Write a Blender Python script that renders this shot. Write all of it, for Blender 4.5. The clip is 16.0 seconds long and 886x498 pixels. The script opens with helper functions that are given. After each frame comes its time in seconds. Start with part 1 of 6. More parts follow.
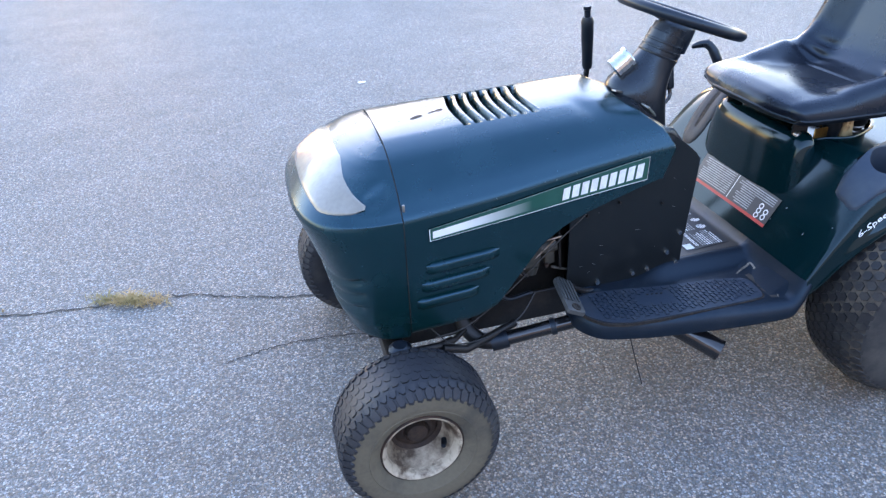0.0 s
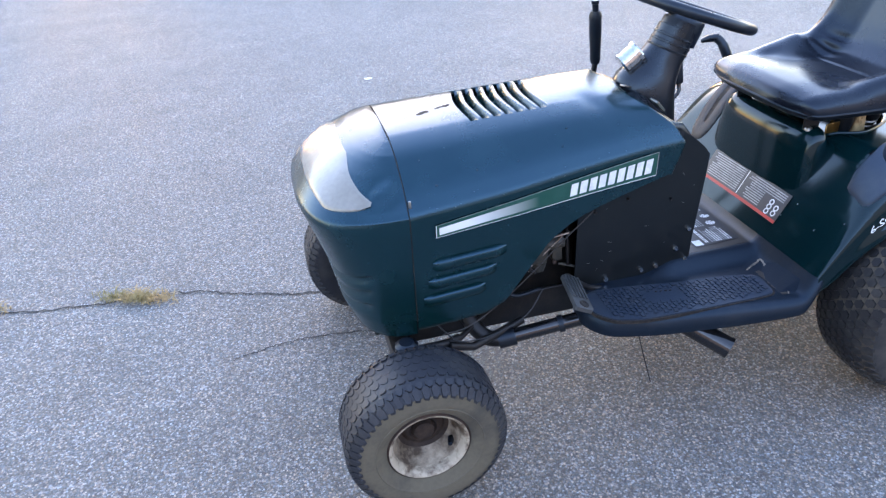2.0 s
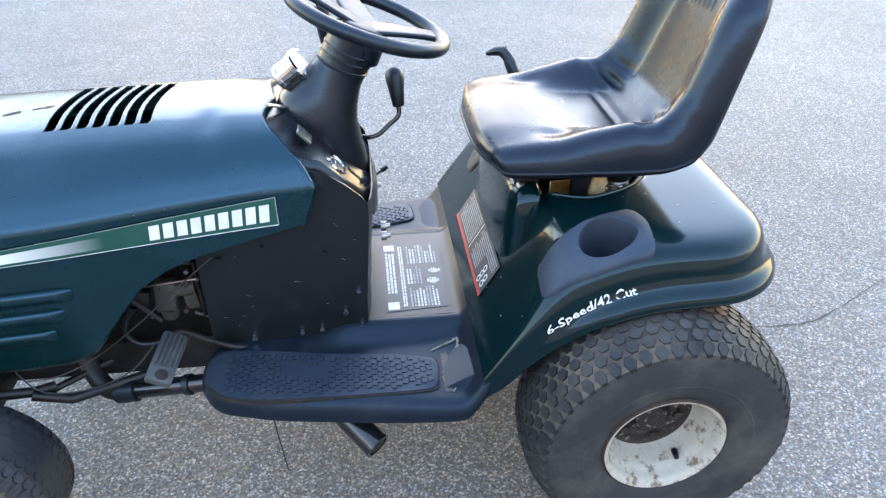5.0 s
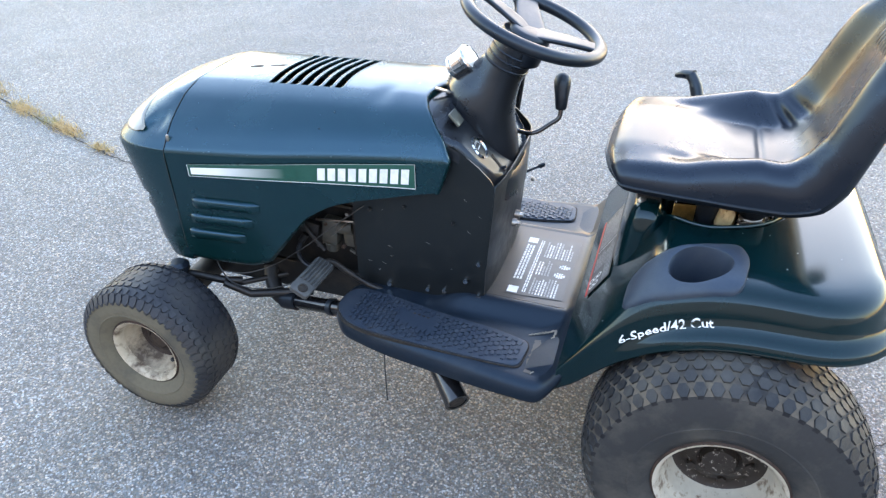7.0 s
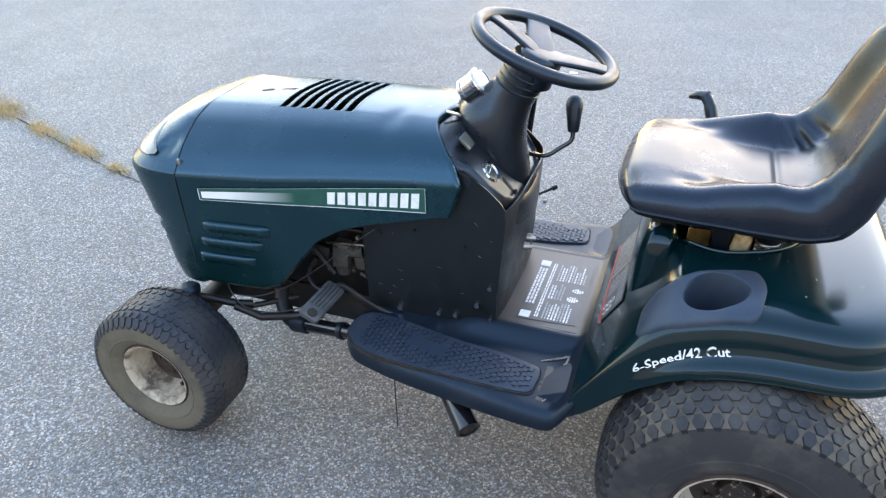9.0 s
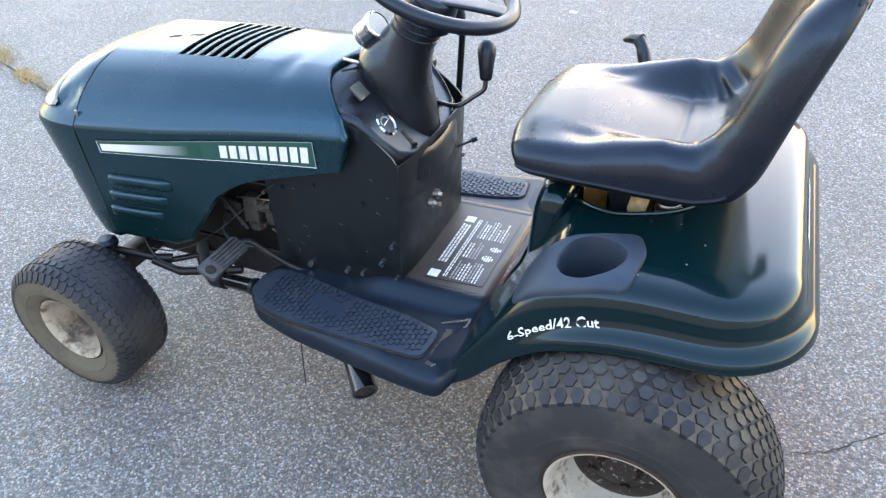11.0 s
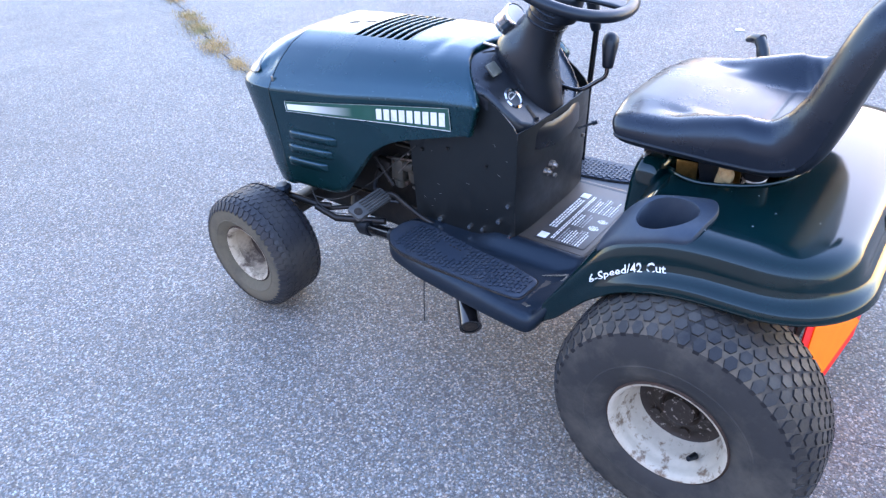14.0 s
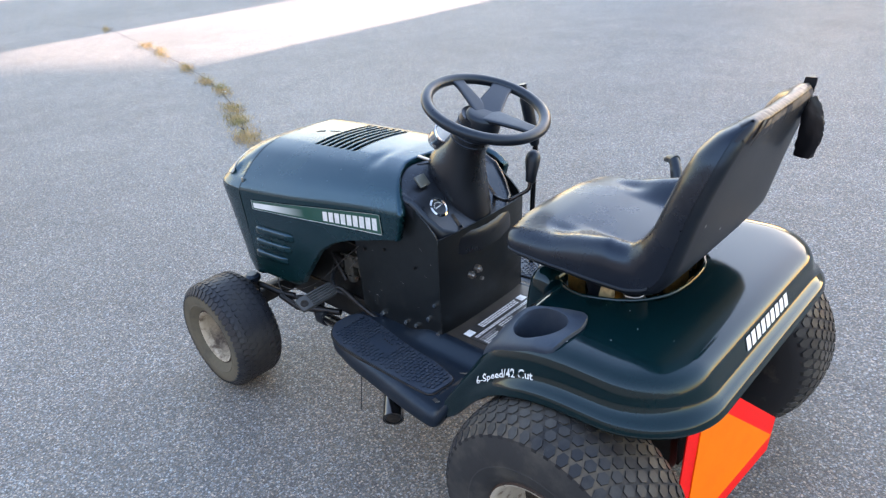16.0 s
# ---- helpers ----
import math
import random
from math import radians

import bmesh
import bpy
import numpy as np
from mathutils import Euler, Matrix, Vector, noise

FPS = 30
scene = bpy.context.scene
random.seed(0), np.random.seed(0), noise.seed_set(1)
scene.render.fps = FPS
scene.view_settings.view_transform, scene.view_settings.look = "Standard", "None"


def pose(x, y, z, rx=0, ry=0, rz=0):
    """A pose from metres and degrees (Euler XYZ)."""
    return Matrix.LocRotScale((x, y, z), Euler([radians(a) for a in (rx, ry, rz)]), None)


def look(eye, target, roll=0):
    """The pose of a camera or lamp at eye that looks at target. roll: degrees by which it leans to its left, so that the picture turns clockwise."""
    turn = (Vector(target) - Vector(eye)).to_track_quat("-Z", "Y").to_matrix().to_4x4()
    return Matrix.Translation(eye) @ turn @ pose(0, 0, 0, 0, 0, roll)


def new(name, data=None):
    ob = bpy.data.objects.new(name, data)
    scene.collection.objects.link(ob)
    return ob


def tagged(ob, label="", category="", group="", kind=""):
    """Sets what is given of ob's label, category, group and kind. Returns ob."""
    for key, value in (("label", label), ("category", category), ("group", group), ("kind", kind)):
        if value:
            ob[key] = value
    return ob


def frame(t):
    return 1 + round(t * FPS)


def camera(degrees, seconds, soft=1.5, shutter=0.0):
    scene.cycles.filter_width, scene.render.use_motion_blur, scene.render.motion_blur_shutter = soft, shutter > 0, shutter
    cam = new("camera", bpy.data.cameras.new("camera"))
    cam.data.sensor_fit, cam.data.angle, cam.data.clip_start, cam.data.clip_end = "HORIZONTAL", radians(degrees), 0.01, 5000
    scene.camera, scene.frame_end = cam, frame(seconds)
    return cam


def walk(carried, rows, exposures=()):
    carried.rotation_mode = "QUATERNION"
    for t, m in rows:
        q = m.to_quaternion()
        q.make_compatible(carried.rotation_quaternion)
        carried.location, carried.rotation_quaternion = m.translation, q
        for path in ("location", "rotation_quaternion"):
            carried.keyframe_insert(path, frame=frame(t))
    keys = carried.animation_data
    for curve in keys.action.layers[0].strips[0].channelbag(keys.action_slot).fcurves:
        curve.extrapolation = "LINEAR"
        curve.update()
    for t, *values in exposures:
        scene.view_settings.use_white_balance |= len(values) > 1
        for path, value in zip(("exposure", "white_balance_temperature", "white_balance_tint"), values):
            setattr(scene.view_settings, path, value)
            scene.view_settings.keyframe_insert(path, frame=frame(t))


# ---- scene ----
cam = camera(65.0, 16.0, 1.3)
PATH = [
    (0, (-0.189, -1.415, 1.262), (0.231, 0.248, 0.233), -2.9),
    (0.5, (-0.185, -1.402, 1.258), (0.214, 0.253, 0.209), -3.6),
    (1, (-0.193, -1.397, 1.259), (0.152, 0.27, 0.209), -3.7),
    (1.5, (-0.189, -1.401, 1.26), (0.193, 0.265, 0.222), -3.7),
    (2, (-0.186, -1.406, 1.256), (0.213, 0.258, 0.22), -3.3),
    (2.5, (-0.118, -1.397, 1.249), (0.324, 0.227, 0.169), -6.2),
    (3, (0.054, -1.318, 1.235), (0.606, 0.279, 0.165), -6.6),
    (3.5, (0.219, -1.241, 1.26), (0.731, 0.379, 0.205), -4.6),
    (3.7, (0.299, -1.25, 1.251), (0.804, 0.358, 0.174), -5.4),
    (5.8, (0.968, -1.225, 1.207), (0.791, 0.4, 0.054), 3.4),
    (6, (1.015, -1.259, 1.205), (0.694, 0.32, 0.02), 1.5),
    (6.5, (1.049, -1.304, 1.243), (0.564, 0.337, 0.208), 1.1),
    (7, (1.045, -1.342, 1.245), (0.5, 0.246, 0.157), -0.1),
    (7.5, (1.021, -1.349, 1.25), (0.402, 0.232, 0.194), -0.4),
    (8, (1.02, -1.348, 1.248), (0.369, 0.218, 0.187), -0.7),
    (8.5, (1.036, -1.333, 1.253), (0.443, 0.288, 0.243), 0.5),
    (9, (1.047, -1.317, 1.251), (0.452, 0.279, 0.202), -0.9),
    (9.5, (1.05, -1.308, 1.252), (0.405, 0.275, 0.215), -2.3),
    (10, (1.098, -1.286, 1.247), (0.551, 0.32, 0.19), -3.2),
    (10.2, (1.122, -1.254, 1.24), (0.61, 0.339, 0.145), -4.0),
    (12.3, (1.54, -1.079, 1.218), (0.44, 0.101, 0.035), -3.0),
    (12.5, (1.544, -1.099, 1.212), (0.403, 0.051, 0.039), -4.2),
    (13, (1.544, -1.175, 1.231), (0.274, -0.154, 0.072), -4.4),
    (13.5, (1.53, -1.254, 1.226), (0.329, -0.113, 0.104), -3.9),
    (14, (1.502, -1.323, 1.237), (0.422, -0.055, 0.13), -5.3),
    (14.5, (1.531, -1.317, 1.25), (0.607, 0.114, 0.201), -3.5),
    (15, (1.644, -1.271, 1.27), (0.69, 0.147, 0.232), -6.3),
    (15.5, (1.784, -1.215, 1.298), (0.623, 0.098, 0.335), -5.1),
    (16, (1.799, -1.182, 1.312), (0.53, 0.078, 0.417), -5.3),
]
EXPOSURES = [
    (0.0, 3.46, 5595, 32), (0.7, 3.46, 5668, 32), (1.5, 3.44, 5852, 35), (2.0, 3.46, 5742, 34), (2.5, 3.47, 5718, 33), (3.0, 3.49, 6012, 32), (3.7, 3.59, 6049, 29), (5.8, 3.87, 6106, 26), (6.5, 3.90, 6358, 26), (7.0, 3.76, 6230, 26), (7.5, 3.68, 6260, 26), (8.0, 3.61, 6200, 26), (9.0, 3.55, 6228, 26), (10.2, 3.63, 6228, 27),
    (12.3, 3.88, 6500, 28), (13.0, 3.89, 5560, 37), (14.0, 3.79, 5560, 37), (14.5, 3.78, 5900, 34), (15.0, 3.77, 6033, 29), (15.5, 3.49, 6080, 31), (16.0, 3.25, 6280, 30),
]
walk(cam, [(t, look(eye, target, roll)) for t, eye, target, roll in PATH], EXPOSURES)

# ---- light ----
SUN_EL, SUN_AZ = 12.0, 3.0  # degrees up, and from +y towards +x
world = bpy.data.worlds.new("sky")
scene.world = world
world.use_nodes = True
wn = world.node_tree.nodes
wl = world.node_tree.links
sky = wn.new("ShaderNodeTexSky")
sky.sky_type = "NISHITA"
sky.sun_disc = False
sky.sun_elevation = radians(SUN_EL)
sky.sun_rotation = radians(SUN_AZ)
sky.air_density, sky.dust_density, sky.ozone_density = 1.55, 0.4, 1.0
wn["Background"].inputs["Strength"].default_value = 0.11
wl.new(sky.outputs[0], wn["Background"].inputs["Color"])
sun_data = bpy.data.lights.new("sun", "SUN")
sun_data.energy, sun_data.angle, sun_data.color = 5.0, radians(0.6), (1.0, 0.82, 0.62)
sun = new("sun", sun_data)
sun_way = Vector((math.sin(radians(SUN_AZ)) * math.cos(radians(SUN_EL)), math.cos(radians(SUN_AZ)) * math.cos(radians(SUN_EL)), math.sin(radians(SUN_EL))))
sun.matrix_world = look(sun_way * 50, (0, 0, 0))


# ---- materials ----
def mat(name, color, rough=0.5, metal=0.0, coat=0.0, spots=None, scale=20.0, amount=0.5, bump=0.0, bump_scale=200.0, fine=0.15, spread=(0.45, 0.65), spec=0.5, rough_var=0.0, tint=None, ior=1.5):
    """Principled surface: base colour, worn patches of a second colour, fine grain and relief."""
    m = bpy.data.materials.new(name)
    m.use_nodes = True
    n, l = m.node_tree.nodes, m.node_tree.links
    b = n["Principled BSDF"]
    b.inputs["Roughness"].default_value = rough
    b.inputs["Metallic"].default_value = metal
    b.inputs["Coat Weight"].default_value = coat
    b.inputs["Coat Roughness"].default_value = 0.1
    b.inputs["Specular IOR Level"].default_value = spec
    b.inputs["IOR"].default_value = ior
    if tint:
        b.inputs["Specular Tint"].default_value = (*tint, 1)
    tc = n.new("ShaderNodeTexCoord")
    grain = n.new("ShaderNodeTexNoise")
    grain.inputs["Scale"].default_value, grain.inputs["Detail"].default_value = bump_scale, 4.0
    l.new(tc.outputs["Object"], grain.inputs["Vector"])
    mix = n.new("ShaderNodeMix")
    mix.data_type = "RGBA"
    mix.inputs["A"].default_value = (*[c * (1 - fine) for c in color], 1)
    mix.inputs["B"].default_value = (*[min(1, c * (1 + fine)) for c in color], 1)
    l.new(grain.outputs["Fac"], mix.inputs["Factor"])
    out = mix.outputs["Result"]
    wear = n.new("ShaderNodeTexNoise")
    wear.inputs["Scale"].default_value, wear.inputs["Detail"].default_value, wear.inputs["Roughness"].default_value = scale, 7.0, 0.65
    l.new(tc.outputs["Object"], wear.inputs["Vector"])
    ramp = n.new("ShaderNodeMapRange")
    ramp.inputs["From Min"].default_value, ramp.inputs["From Max"].default_value, ramp.inputs["To Max"].default_value = *spread, amount
    l.new(wear.outputs["Fac"], ramp.inputs["Value"])
    if spots:
        m2 = n.new("ShaderNodeMix")
        m2.data_type = "RGBA"
        m2.inputs["B"].default_value = (*spots, 1)
        l.new(ramp.outputs["Result"], m2.inputs["Factor"])
        l.new(out, m2.inputs["A"])
        out = m2.outputs["Result"]
    l.new(out, b.inputs["Base Color"])
    if rough_var:
        rr = n.new("ShaderNodeMapRange")
        rr.inputs["To Min"].default_value, rr.inputs["To Max"].default_value = max(0.02, rough - rough_var), min(1, rough + rough_var)
        rr.inputs["From Min"].default_value, rr.inputs["From Max"].default_value = 0.3, 0.7
        l.new(wear.outputs["Fac"], rr.inputs["Value"])
        l.new(rr.outputs["Result"], b.inputs["Roughness"])
    if bump:
        bp = n.new("ShaderNodeBump")
        bp.inputs["Strength"].default_value, bp.inputs["Distance"].default_value = bump, 0.002
        l.new(grain.outputs["Fac"], bp.inputs["Height"])
        l.new(bp.outputs["Normal"], b.inputs["Normal"])
    return m


def asphalt_material():
    m = bpy.data.materials.new("worn_asphalt")
    m.use_nodes = True
    n, l = m.node_tree.nodes, m.node_tree.links
    b = n["Principled BSDF"]
    tc = n.new("ShaderNodeTexCoord")
    # broken, angular stones: the cells are bent by a fine noise
    bend = n.new("ShaderNodeTexNoise")
    bend.inputs["Scale"].default_value, bend.inputs["Detail"].default_value = 260.0, 3.0
    l.new(tc.outputs["Object"], bend.inputs["Vector"])
    bent = n.new("ShaderNodeMix")
    bent.data_type, bent.blend_type = "RGBA", "LINEAR_LIGHT"
    bent.inputs["Factor"].default_value = 0.0042
    l.new(tc.outputs["Object"], bent.inputs["A"])
    l.new(bend.outputs["Color"], bent.inputs["B"])

    def voronoi(scale, feature="F1"):
        v = n.new("ShaderNodeTexVoronoi")
        v.feature = feature
        v.inputs["Scale"].default_value = scale
        l.new(bent.outputs["Result"], v.inputs["Vector"])
        return v

    def noise_tex(scale, detail=5.0):
        v = n.new("ShaderNodeTexNoise")
        v.inputs["Scale"].default_value, v.inputs["Detail"].default_value = scale, detail
        l.new(tc.outputs["Object"], v.inputs["Vector"])
        return v

    def math_node(op, a, c):
        v = n.new("ShaderNodeMath")
        v.operation = op
        for k, s in enumerate((a, c)):
            if isinstance(s, (int, float)):
                v.inputs[k].default_value = s
            else:
                l.new(s, v.inputs[k])
        return v.outputs[0]

    def ramp(src, stops):
        v = n.new("ShaderNodeValToRGB")
        while len(v.color_ramp.elements) < len(stops):
            v.color_ramp.elements.new(0.5)
        for e, (p, c) in zip(v.color_ramp.elements, stops):
            e.position, e.color = p, (*c, 1)
        l.new(src, v.inputs["Fac"])
        return v.outputs["Color"]

    stones, chips = voronoi(215.0), voronoi(400.0)
    split = n.new("ShaderNodeSeparateColor")
    l.new(stones.outputs["Color"], split.inputs["Color"])
    split2 = n.new("ShaderNodeSeparateColor")
    l.new(chips.outputs["Color"], split2.inputs["Color"])
    tone = ramp(split.outputs[0], [(0.0, (0.065, 0.063, 0.061)), (0.3, (0.14, 0.147, 0.144)), (0.62, (0.25, 0.245, 0.238)), (0.85, (0.47, 0.46, 0.44)), (1.0, (0.80, 0.78, 0.74))])
    tone2 = ramp(split2.outputs[1], [(0.0, (0.085, 0.083, 0.08)), (0.6, (0.19, 0.186, 0.18)), (1.0, (0.42, 0.41, 0.39))])
    mix = n.new("ShaderNodeMix")
    mix.data_type = "RGBA"
    mix.inputs["Factor"].default_value = 0.32
    l.new(tone, mix.inputs["A"])
    l.new(tone2, mix.inputs["B"])
    # tar between the stones
    gap = n.new("ShaderNodeMapRange")
    gap.inputs["From Min"].default_value, gap.inputs["From Max"].default_value = 0.42, 0.75
    gap.inputs["To Max"].default_value = 0.55
    l.new(stones.outputs["Distance"], gap.inputs["Value"])
    tar = n.new("ShaderNodeMix")
    tar.data_type = "RGBA"
    tar.inputs["B"].default_value = (0.055, 0.053, 0.052, 1)
    l.new(gap.outputs["Result"], tar.inputs["Factor"])
    l.new(mix.outputs["Result"], tar.inputs["A"])
    # some stones brown, some blue-grey
    hue = ramp(split.outputs[2], [(0.0, (0.80, 0.98, 1.12)), (0.45, (1.0, 1.0, 1.0)), (0.7, (1.06, 1.0, 0.90)), (1.0, (1.22, 0.98, 0.74))])
    dyed = n.new("ShaderNodeMix")
    dyed.data_type, dyed.blend_type = "RGBA", "MULTIPLY"
    dyed.inputs["Factor"].default_value = 0.8
    l.new(tar.outputs["Result"], dyed.inputs["A"])
    l.new(hue, dyed.inputs["B"])
    # wide patches: traffic wear, oil, dust
    wide, mid = noise_tex(0.35, 6.0), noise_tex(3.2, 6.0)
    w = math_node("ADD", math_node("MULTIPLY", wide.outputs["Fac"], 0.55), math_node("MULTIPLY", mid.outputs["Fac"], 0.35))
    w = math_node("ADD", w, 0.30)
    scale = n.new("ShaderNodeMix")
    scale.data_type, scale.blend_type = "RGBA", "MULTIPLY"
    scale.inputs["Factor"].default_value = 1.0
    l.new(dyed.outputs["Result"], scale.inputs["A"])
    l.new(w, scale.inputs["B"])
    l.new(scale.outputs["Result"], b.inputs["Base Color"])
    b.inputs["Roughness"].default_value = 0.66
    b.inputs["Specular IOR Level"].default_value = 0.5
    bump = n.new("ShaderNodeBump")
    bump.inputs["Strength"].default_value, bump.inputs["Distance"].default_value = 0.55, 0.003
    h = math_node("SUBTRACT", mid.outputs["Fac"], stones.outputs["Distance"])
    h = math_node("SUBTRACT", h, math_node("MULTIPLY", chips.outputs["Distance"], 0.6))
    l.new(h, bump.inputs["Height"])
    l.new(bump.outputs["Normal"], b.inputs["Normal"])
    return m


ASPHALT = asphalt_material()
PAINT = mat("green_paint", (0.001, 0.0105, 0.0125), rough=0.12, coat=0.0, spec=0.37, spots=(0.003, 0.015, 0.016), scale=9.0, amount=0.35, bump=0.008, bump_scale=40.0, rough_var=0.04, tint=(0.72, 0.86, 1.0))
HOODPAINT = mat("scuffed_green_paint", (0.0015, 0.0155, 0.0160), rough=0.25, coat=0.0, spec=0.68, spots=(0.005, 0.024, 0.026), scale=9.0, amount=0.5, bump=0.02, bump_scale=40.0, rough_var=0.08, tint=(0.40, 0.68, 1.0), ior=1.56)
BLACK = mat("black_plastic", (0.0055, 0.0075, 0.0115), rough=0.38, tint=(0.7, 0.85, 1.0), spots=(0.022, 0.021, 0.02), scale=14.0, amount=0.35, bump=0.06, bump_scale=300.0, rough_var=0.12)
PANEL = mat("black_panel", (0.0065, 0.0078, 0.0084), rough=0.40, spec=0.45, tint=(0.75, 0.9, 1.0), spots=(0.020, 0.020, 0.018), scale=22.0, amount=0.3, bump=0.05, bump_scale=150.0, spread=(0.55, 0.75), rough_var=0.1)
DASH = mat("dusty_dash_plastic", (0.009, 0.010, 0.0125), rough=0.29, tint=(0.68, 0.84, 1.0), spots=(0.019, 0.019, 0.021), scale=6.0, amount=0.35, bump=0.05, bump_scale=250.0, rough_var=0.12)
BOARD = mat("scuffed_board_plastic", (0.006, 0.0105, 0.018), rough=0.42, spec=0.38, tint=(0.6, 0.8, 1.0), spots=(0.028, 0.030, 0.033), scale=10.0, amount=0.4, bump=0.1, bump_scale=260.0, spread=(0.5, 0.72))
VINYL = mat("black_vinyl", (0.0055, 0.0075, 0.0125), rough=0.28, coat=0.0, spec=0.46, tint=(0.62, 0.80, 1.0), spots=(0.014, 0.015, 0.017), scale=8.0, amount=0.4, bump=0.06, bump_scale=420.0, rough_var=0.06)
SHELL = mat("seat_shell_plastic", (0.0045, 0.0055, 0.0085), rough=0.42, tint=(0.6, 0.8, 1.0), spots=(0.018, 0.017, 0.015), scale=12.0, amount=0.4, bump=0.12, bump_scale=350.0)
RUBBER = mat("tyre_rubber", (0.013, 0.015, 0.020), rough=0.58, spots=(0.048, 0.046, 0.042), scale=9.0, amount=0.75, bump=0.25, bump_scale=160.0)
TREAD = mat("dark_tread_rubber", (0.0085, 0.0095, 0.012), rough=0.55, spec=0.4, spots=(0.070, 0.065, 0.055), scale=7.0, amount=0.75, spread=(0.44, 0.68), bump=0.3, bump_scale=140.0)
SIDEWALL = mat("dusty_sidewall", (0.125, 0.108, 0.072), rough=0.85, spots=(0.045, 0.044, 0.038), scale=8.0, amount=0.75, spread=(0.46, 0.66), bump=0.15, bump_scale=120.0)
SIDEWALL_DARK = mat("dark_sidewall", (0.024, 0.025, 0.026), rough=0.6, spots=(0.085, 0.079, 0.066), scale=9.0, amount=0.8, spread=(0.45, 0.66), bump=0.15, bump_scale=120.0)
RIM = mat("rusty_white_rim", (0.47, 0.40, 0.29), rough=0.52, spots=(0.08, 0.05, 0.028), scale=20.0, amount=0.95, bump=0.3, bump_scale=120.0, spread=(0.48, 0.62))
RIMDIRTY = mat("dirt_caked_rim", (0.42, 0.35, 0.25), rough=0.55, spots=(0.055, 0.034, 0.019), scale=11.0, amount=0.95, bump=0.3, bump_scale=120.0, spread=(0.42, 0.58))
TREADDUST = mat("dusty_tread_groove", (0.10, 0.082, 0.060), rough=0.9, spots=(0.018, 0.018, 0.019), scale=4.5, amount=1.0, spread=(0.40, 0.54), bump=0.2, bump_scale=160.0)
RIMWHITE = mat("white_rim_paint", (0.47, 0.43, 0.345), rough=0.45, spots=(0.13, 0.08, 0.045), scale=34.0, amount=0.9, bump=0.2, bump_scale=90.0, spread=(0.54, 0.63))
DISC = mat("speckled_brown_disc", (0.020, 0.014, 0.010), rough=0.55, spots=(0.34, 0.31, 0.27), scale=95.0, amount=0.85, bump=0.9, bump_scale=85.0, spread=(0.585, 0.63))
# dark fill for slots, holes and gaps, standing in for their inner shade
DARKFILL = mat("dark_fill", (0.010, 0.008, 0.0065), rough=0.8, spots=(0.05, 0.04, 0.03), scale=60.0, amount=0.6, bump=0.6, bump_scale=120.0)
CHROME = mat("chrome", (0.55, 0.56, 0.56), rough=0.09, metal=1.0, spots=(0.45, 0.42, 0.36), scale=40.0, amount=0.3)
STEEL = mat("worn_steel", (0.42, 0.4, 0.37), rough=0.38, metal=1.0, spots=(0.12, 0.07, 0.04), scale=50.0, amount=0.6)
# metal whose gold colour stands in for golden light under the seat
GOLDLIT = mat("gold_lit_metal", (0.50, 0.29, 0.085), rough=0.3, metal=0.9, spots=(0.1, 0.06, 0.03), scale=35.0, amount=0.6)
FOAM = mat("torn_foam", (0.42, 0.30, 0.15), rough=0.85, spots=(0.16, 0.10, 0.05), scale=60.0, amount=0.6, bump=0.6, bump_scale=150.0)
FITTING = mat("oily_grey_casting", (0.040, 0.040, 0.034), rough=0.5, spots=(0.10, 0.082, 0.055), scale=28.0, amount=0.6, bump=0.25, bump_scale=160.0)
CABLE = mat("grey_cable", (0.026, 0.026, 0.025), rough=0.4)
IRON = mat("black_greasy_iron", (0.008, 0.008, 0.0085), rough=0.45, spec=0.4, spots=(0.034, 0.027, 0.021), scale=25.0, amount=0.5, bump=0.2, bump_scale=140.0)
GLOSSBLACK = mat("gloss_black_steel", (0.006, 0.006, 0.007), rough=0.16, coat=0.5, spots=(0.03, 0.03, 0.03), scale=30.0, amount=0.25)
DARKRUST = mat("dark_rusty_disc", (0.022, 0.014, 0.010), rough=0.8, spots=(0.07, 0.045, 0.028), scale=26.0, amount=0.6, bump=0.4, bump_scale=90.0)
RUST = mat("rusty_iron", (0.05, 0.028, 0.018), rough=0.8, spots=(0.012, 0.011, 0.01), scale=30.0, amount=0.8, bump=0.3, bump_scale=90.0)
LENS = mat("frosted_lens", (0.20, 0.19, 0.16), rough=0.26, coat=0.4, spots=(0.29, 0.28, 0.245), scale=14.0, amount=0.5, bump=0.12, bump_scale=110.0)
WORNPRINT = mat("worn_white_print", (0.70, 0.72, 0.71), rough=0.45, spots=(0.004, 0.02, 0.018), scale=75.0, amount=1.0, spread=(0.50, 0.58))
WHITE = mat("white_print", (0.78, 0.79, 0.78), rough=0.45, spots=(0.4, 0.42, 0.4), scale=40.0, amount=0.4)
GREYPRINT = mat("grey_print", (0.36, 0.37, 0.37), rough=0.5, spots=(0.1, 0.1, 0.1), scale=50.0, amount=0.5)
REDPRINT = mat("red_print", (0.5, 0.06, 0.045), rough=0.45)
PADRUBBER = mat("grey_pad_rubber", (0.022, 0.030, 0.045), rough=0.5, tint=(0.6, 0.8, 1.0), spots=(0.05, 0.056, 0.064), scale=12.0, amount=0.5, bump=0.1, bump_scale=200.0)
PEDALRUBBER = mat("dusty_pedal_rubber", (0.040, 0.043, 0.043), rough=0.6, spots=(0.085, 0.082, 0.075), scale=30.0, amount=0.6, bump=0.2, bump_scale=200.0)
WARNGREY = mat("grey_sticker", (0.055, 0.055, 0.055), rough=0.4, spots=(0.09, 0.085, 0.08), scale=20.0, amount=0.4)
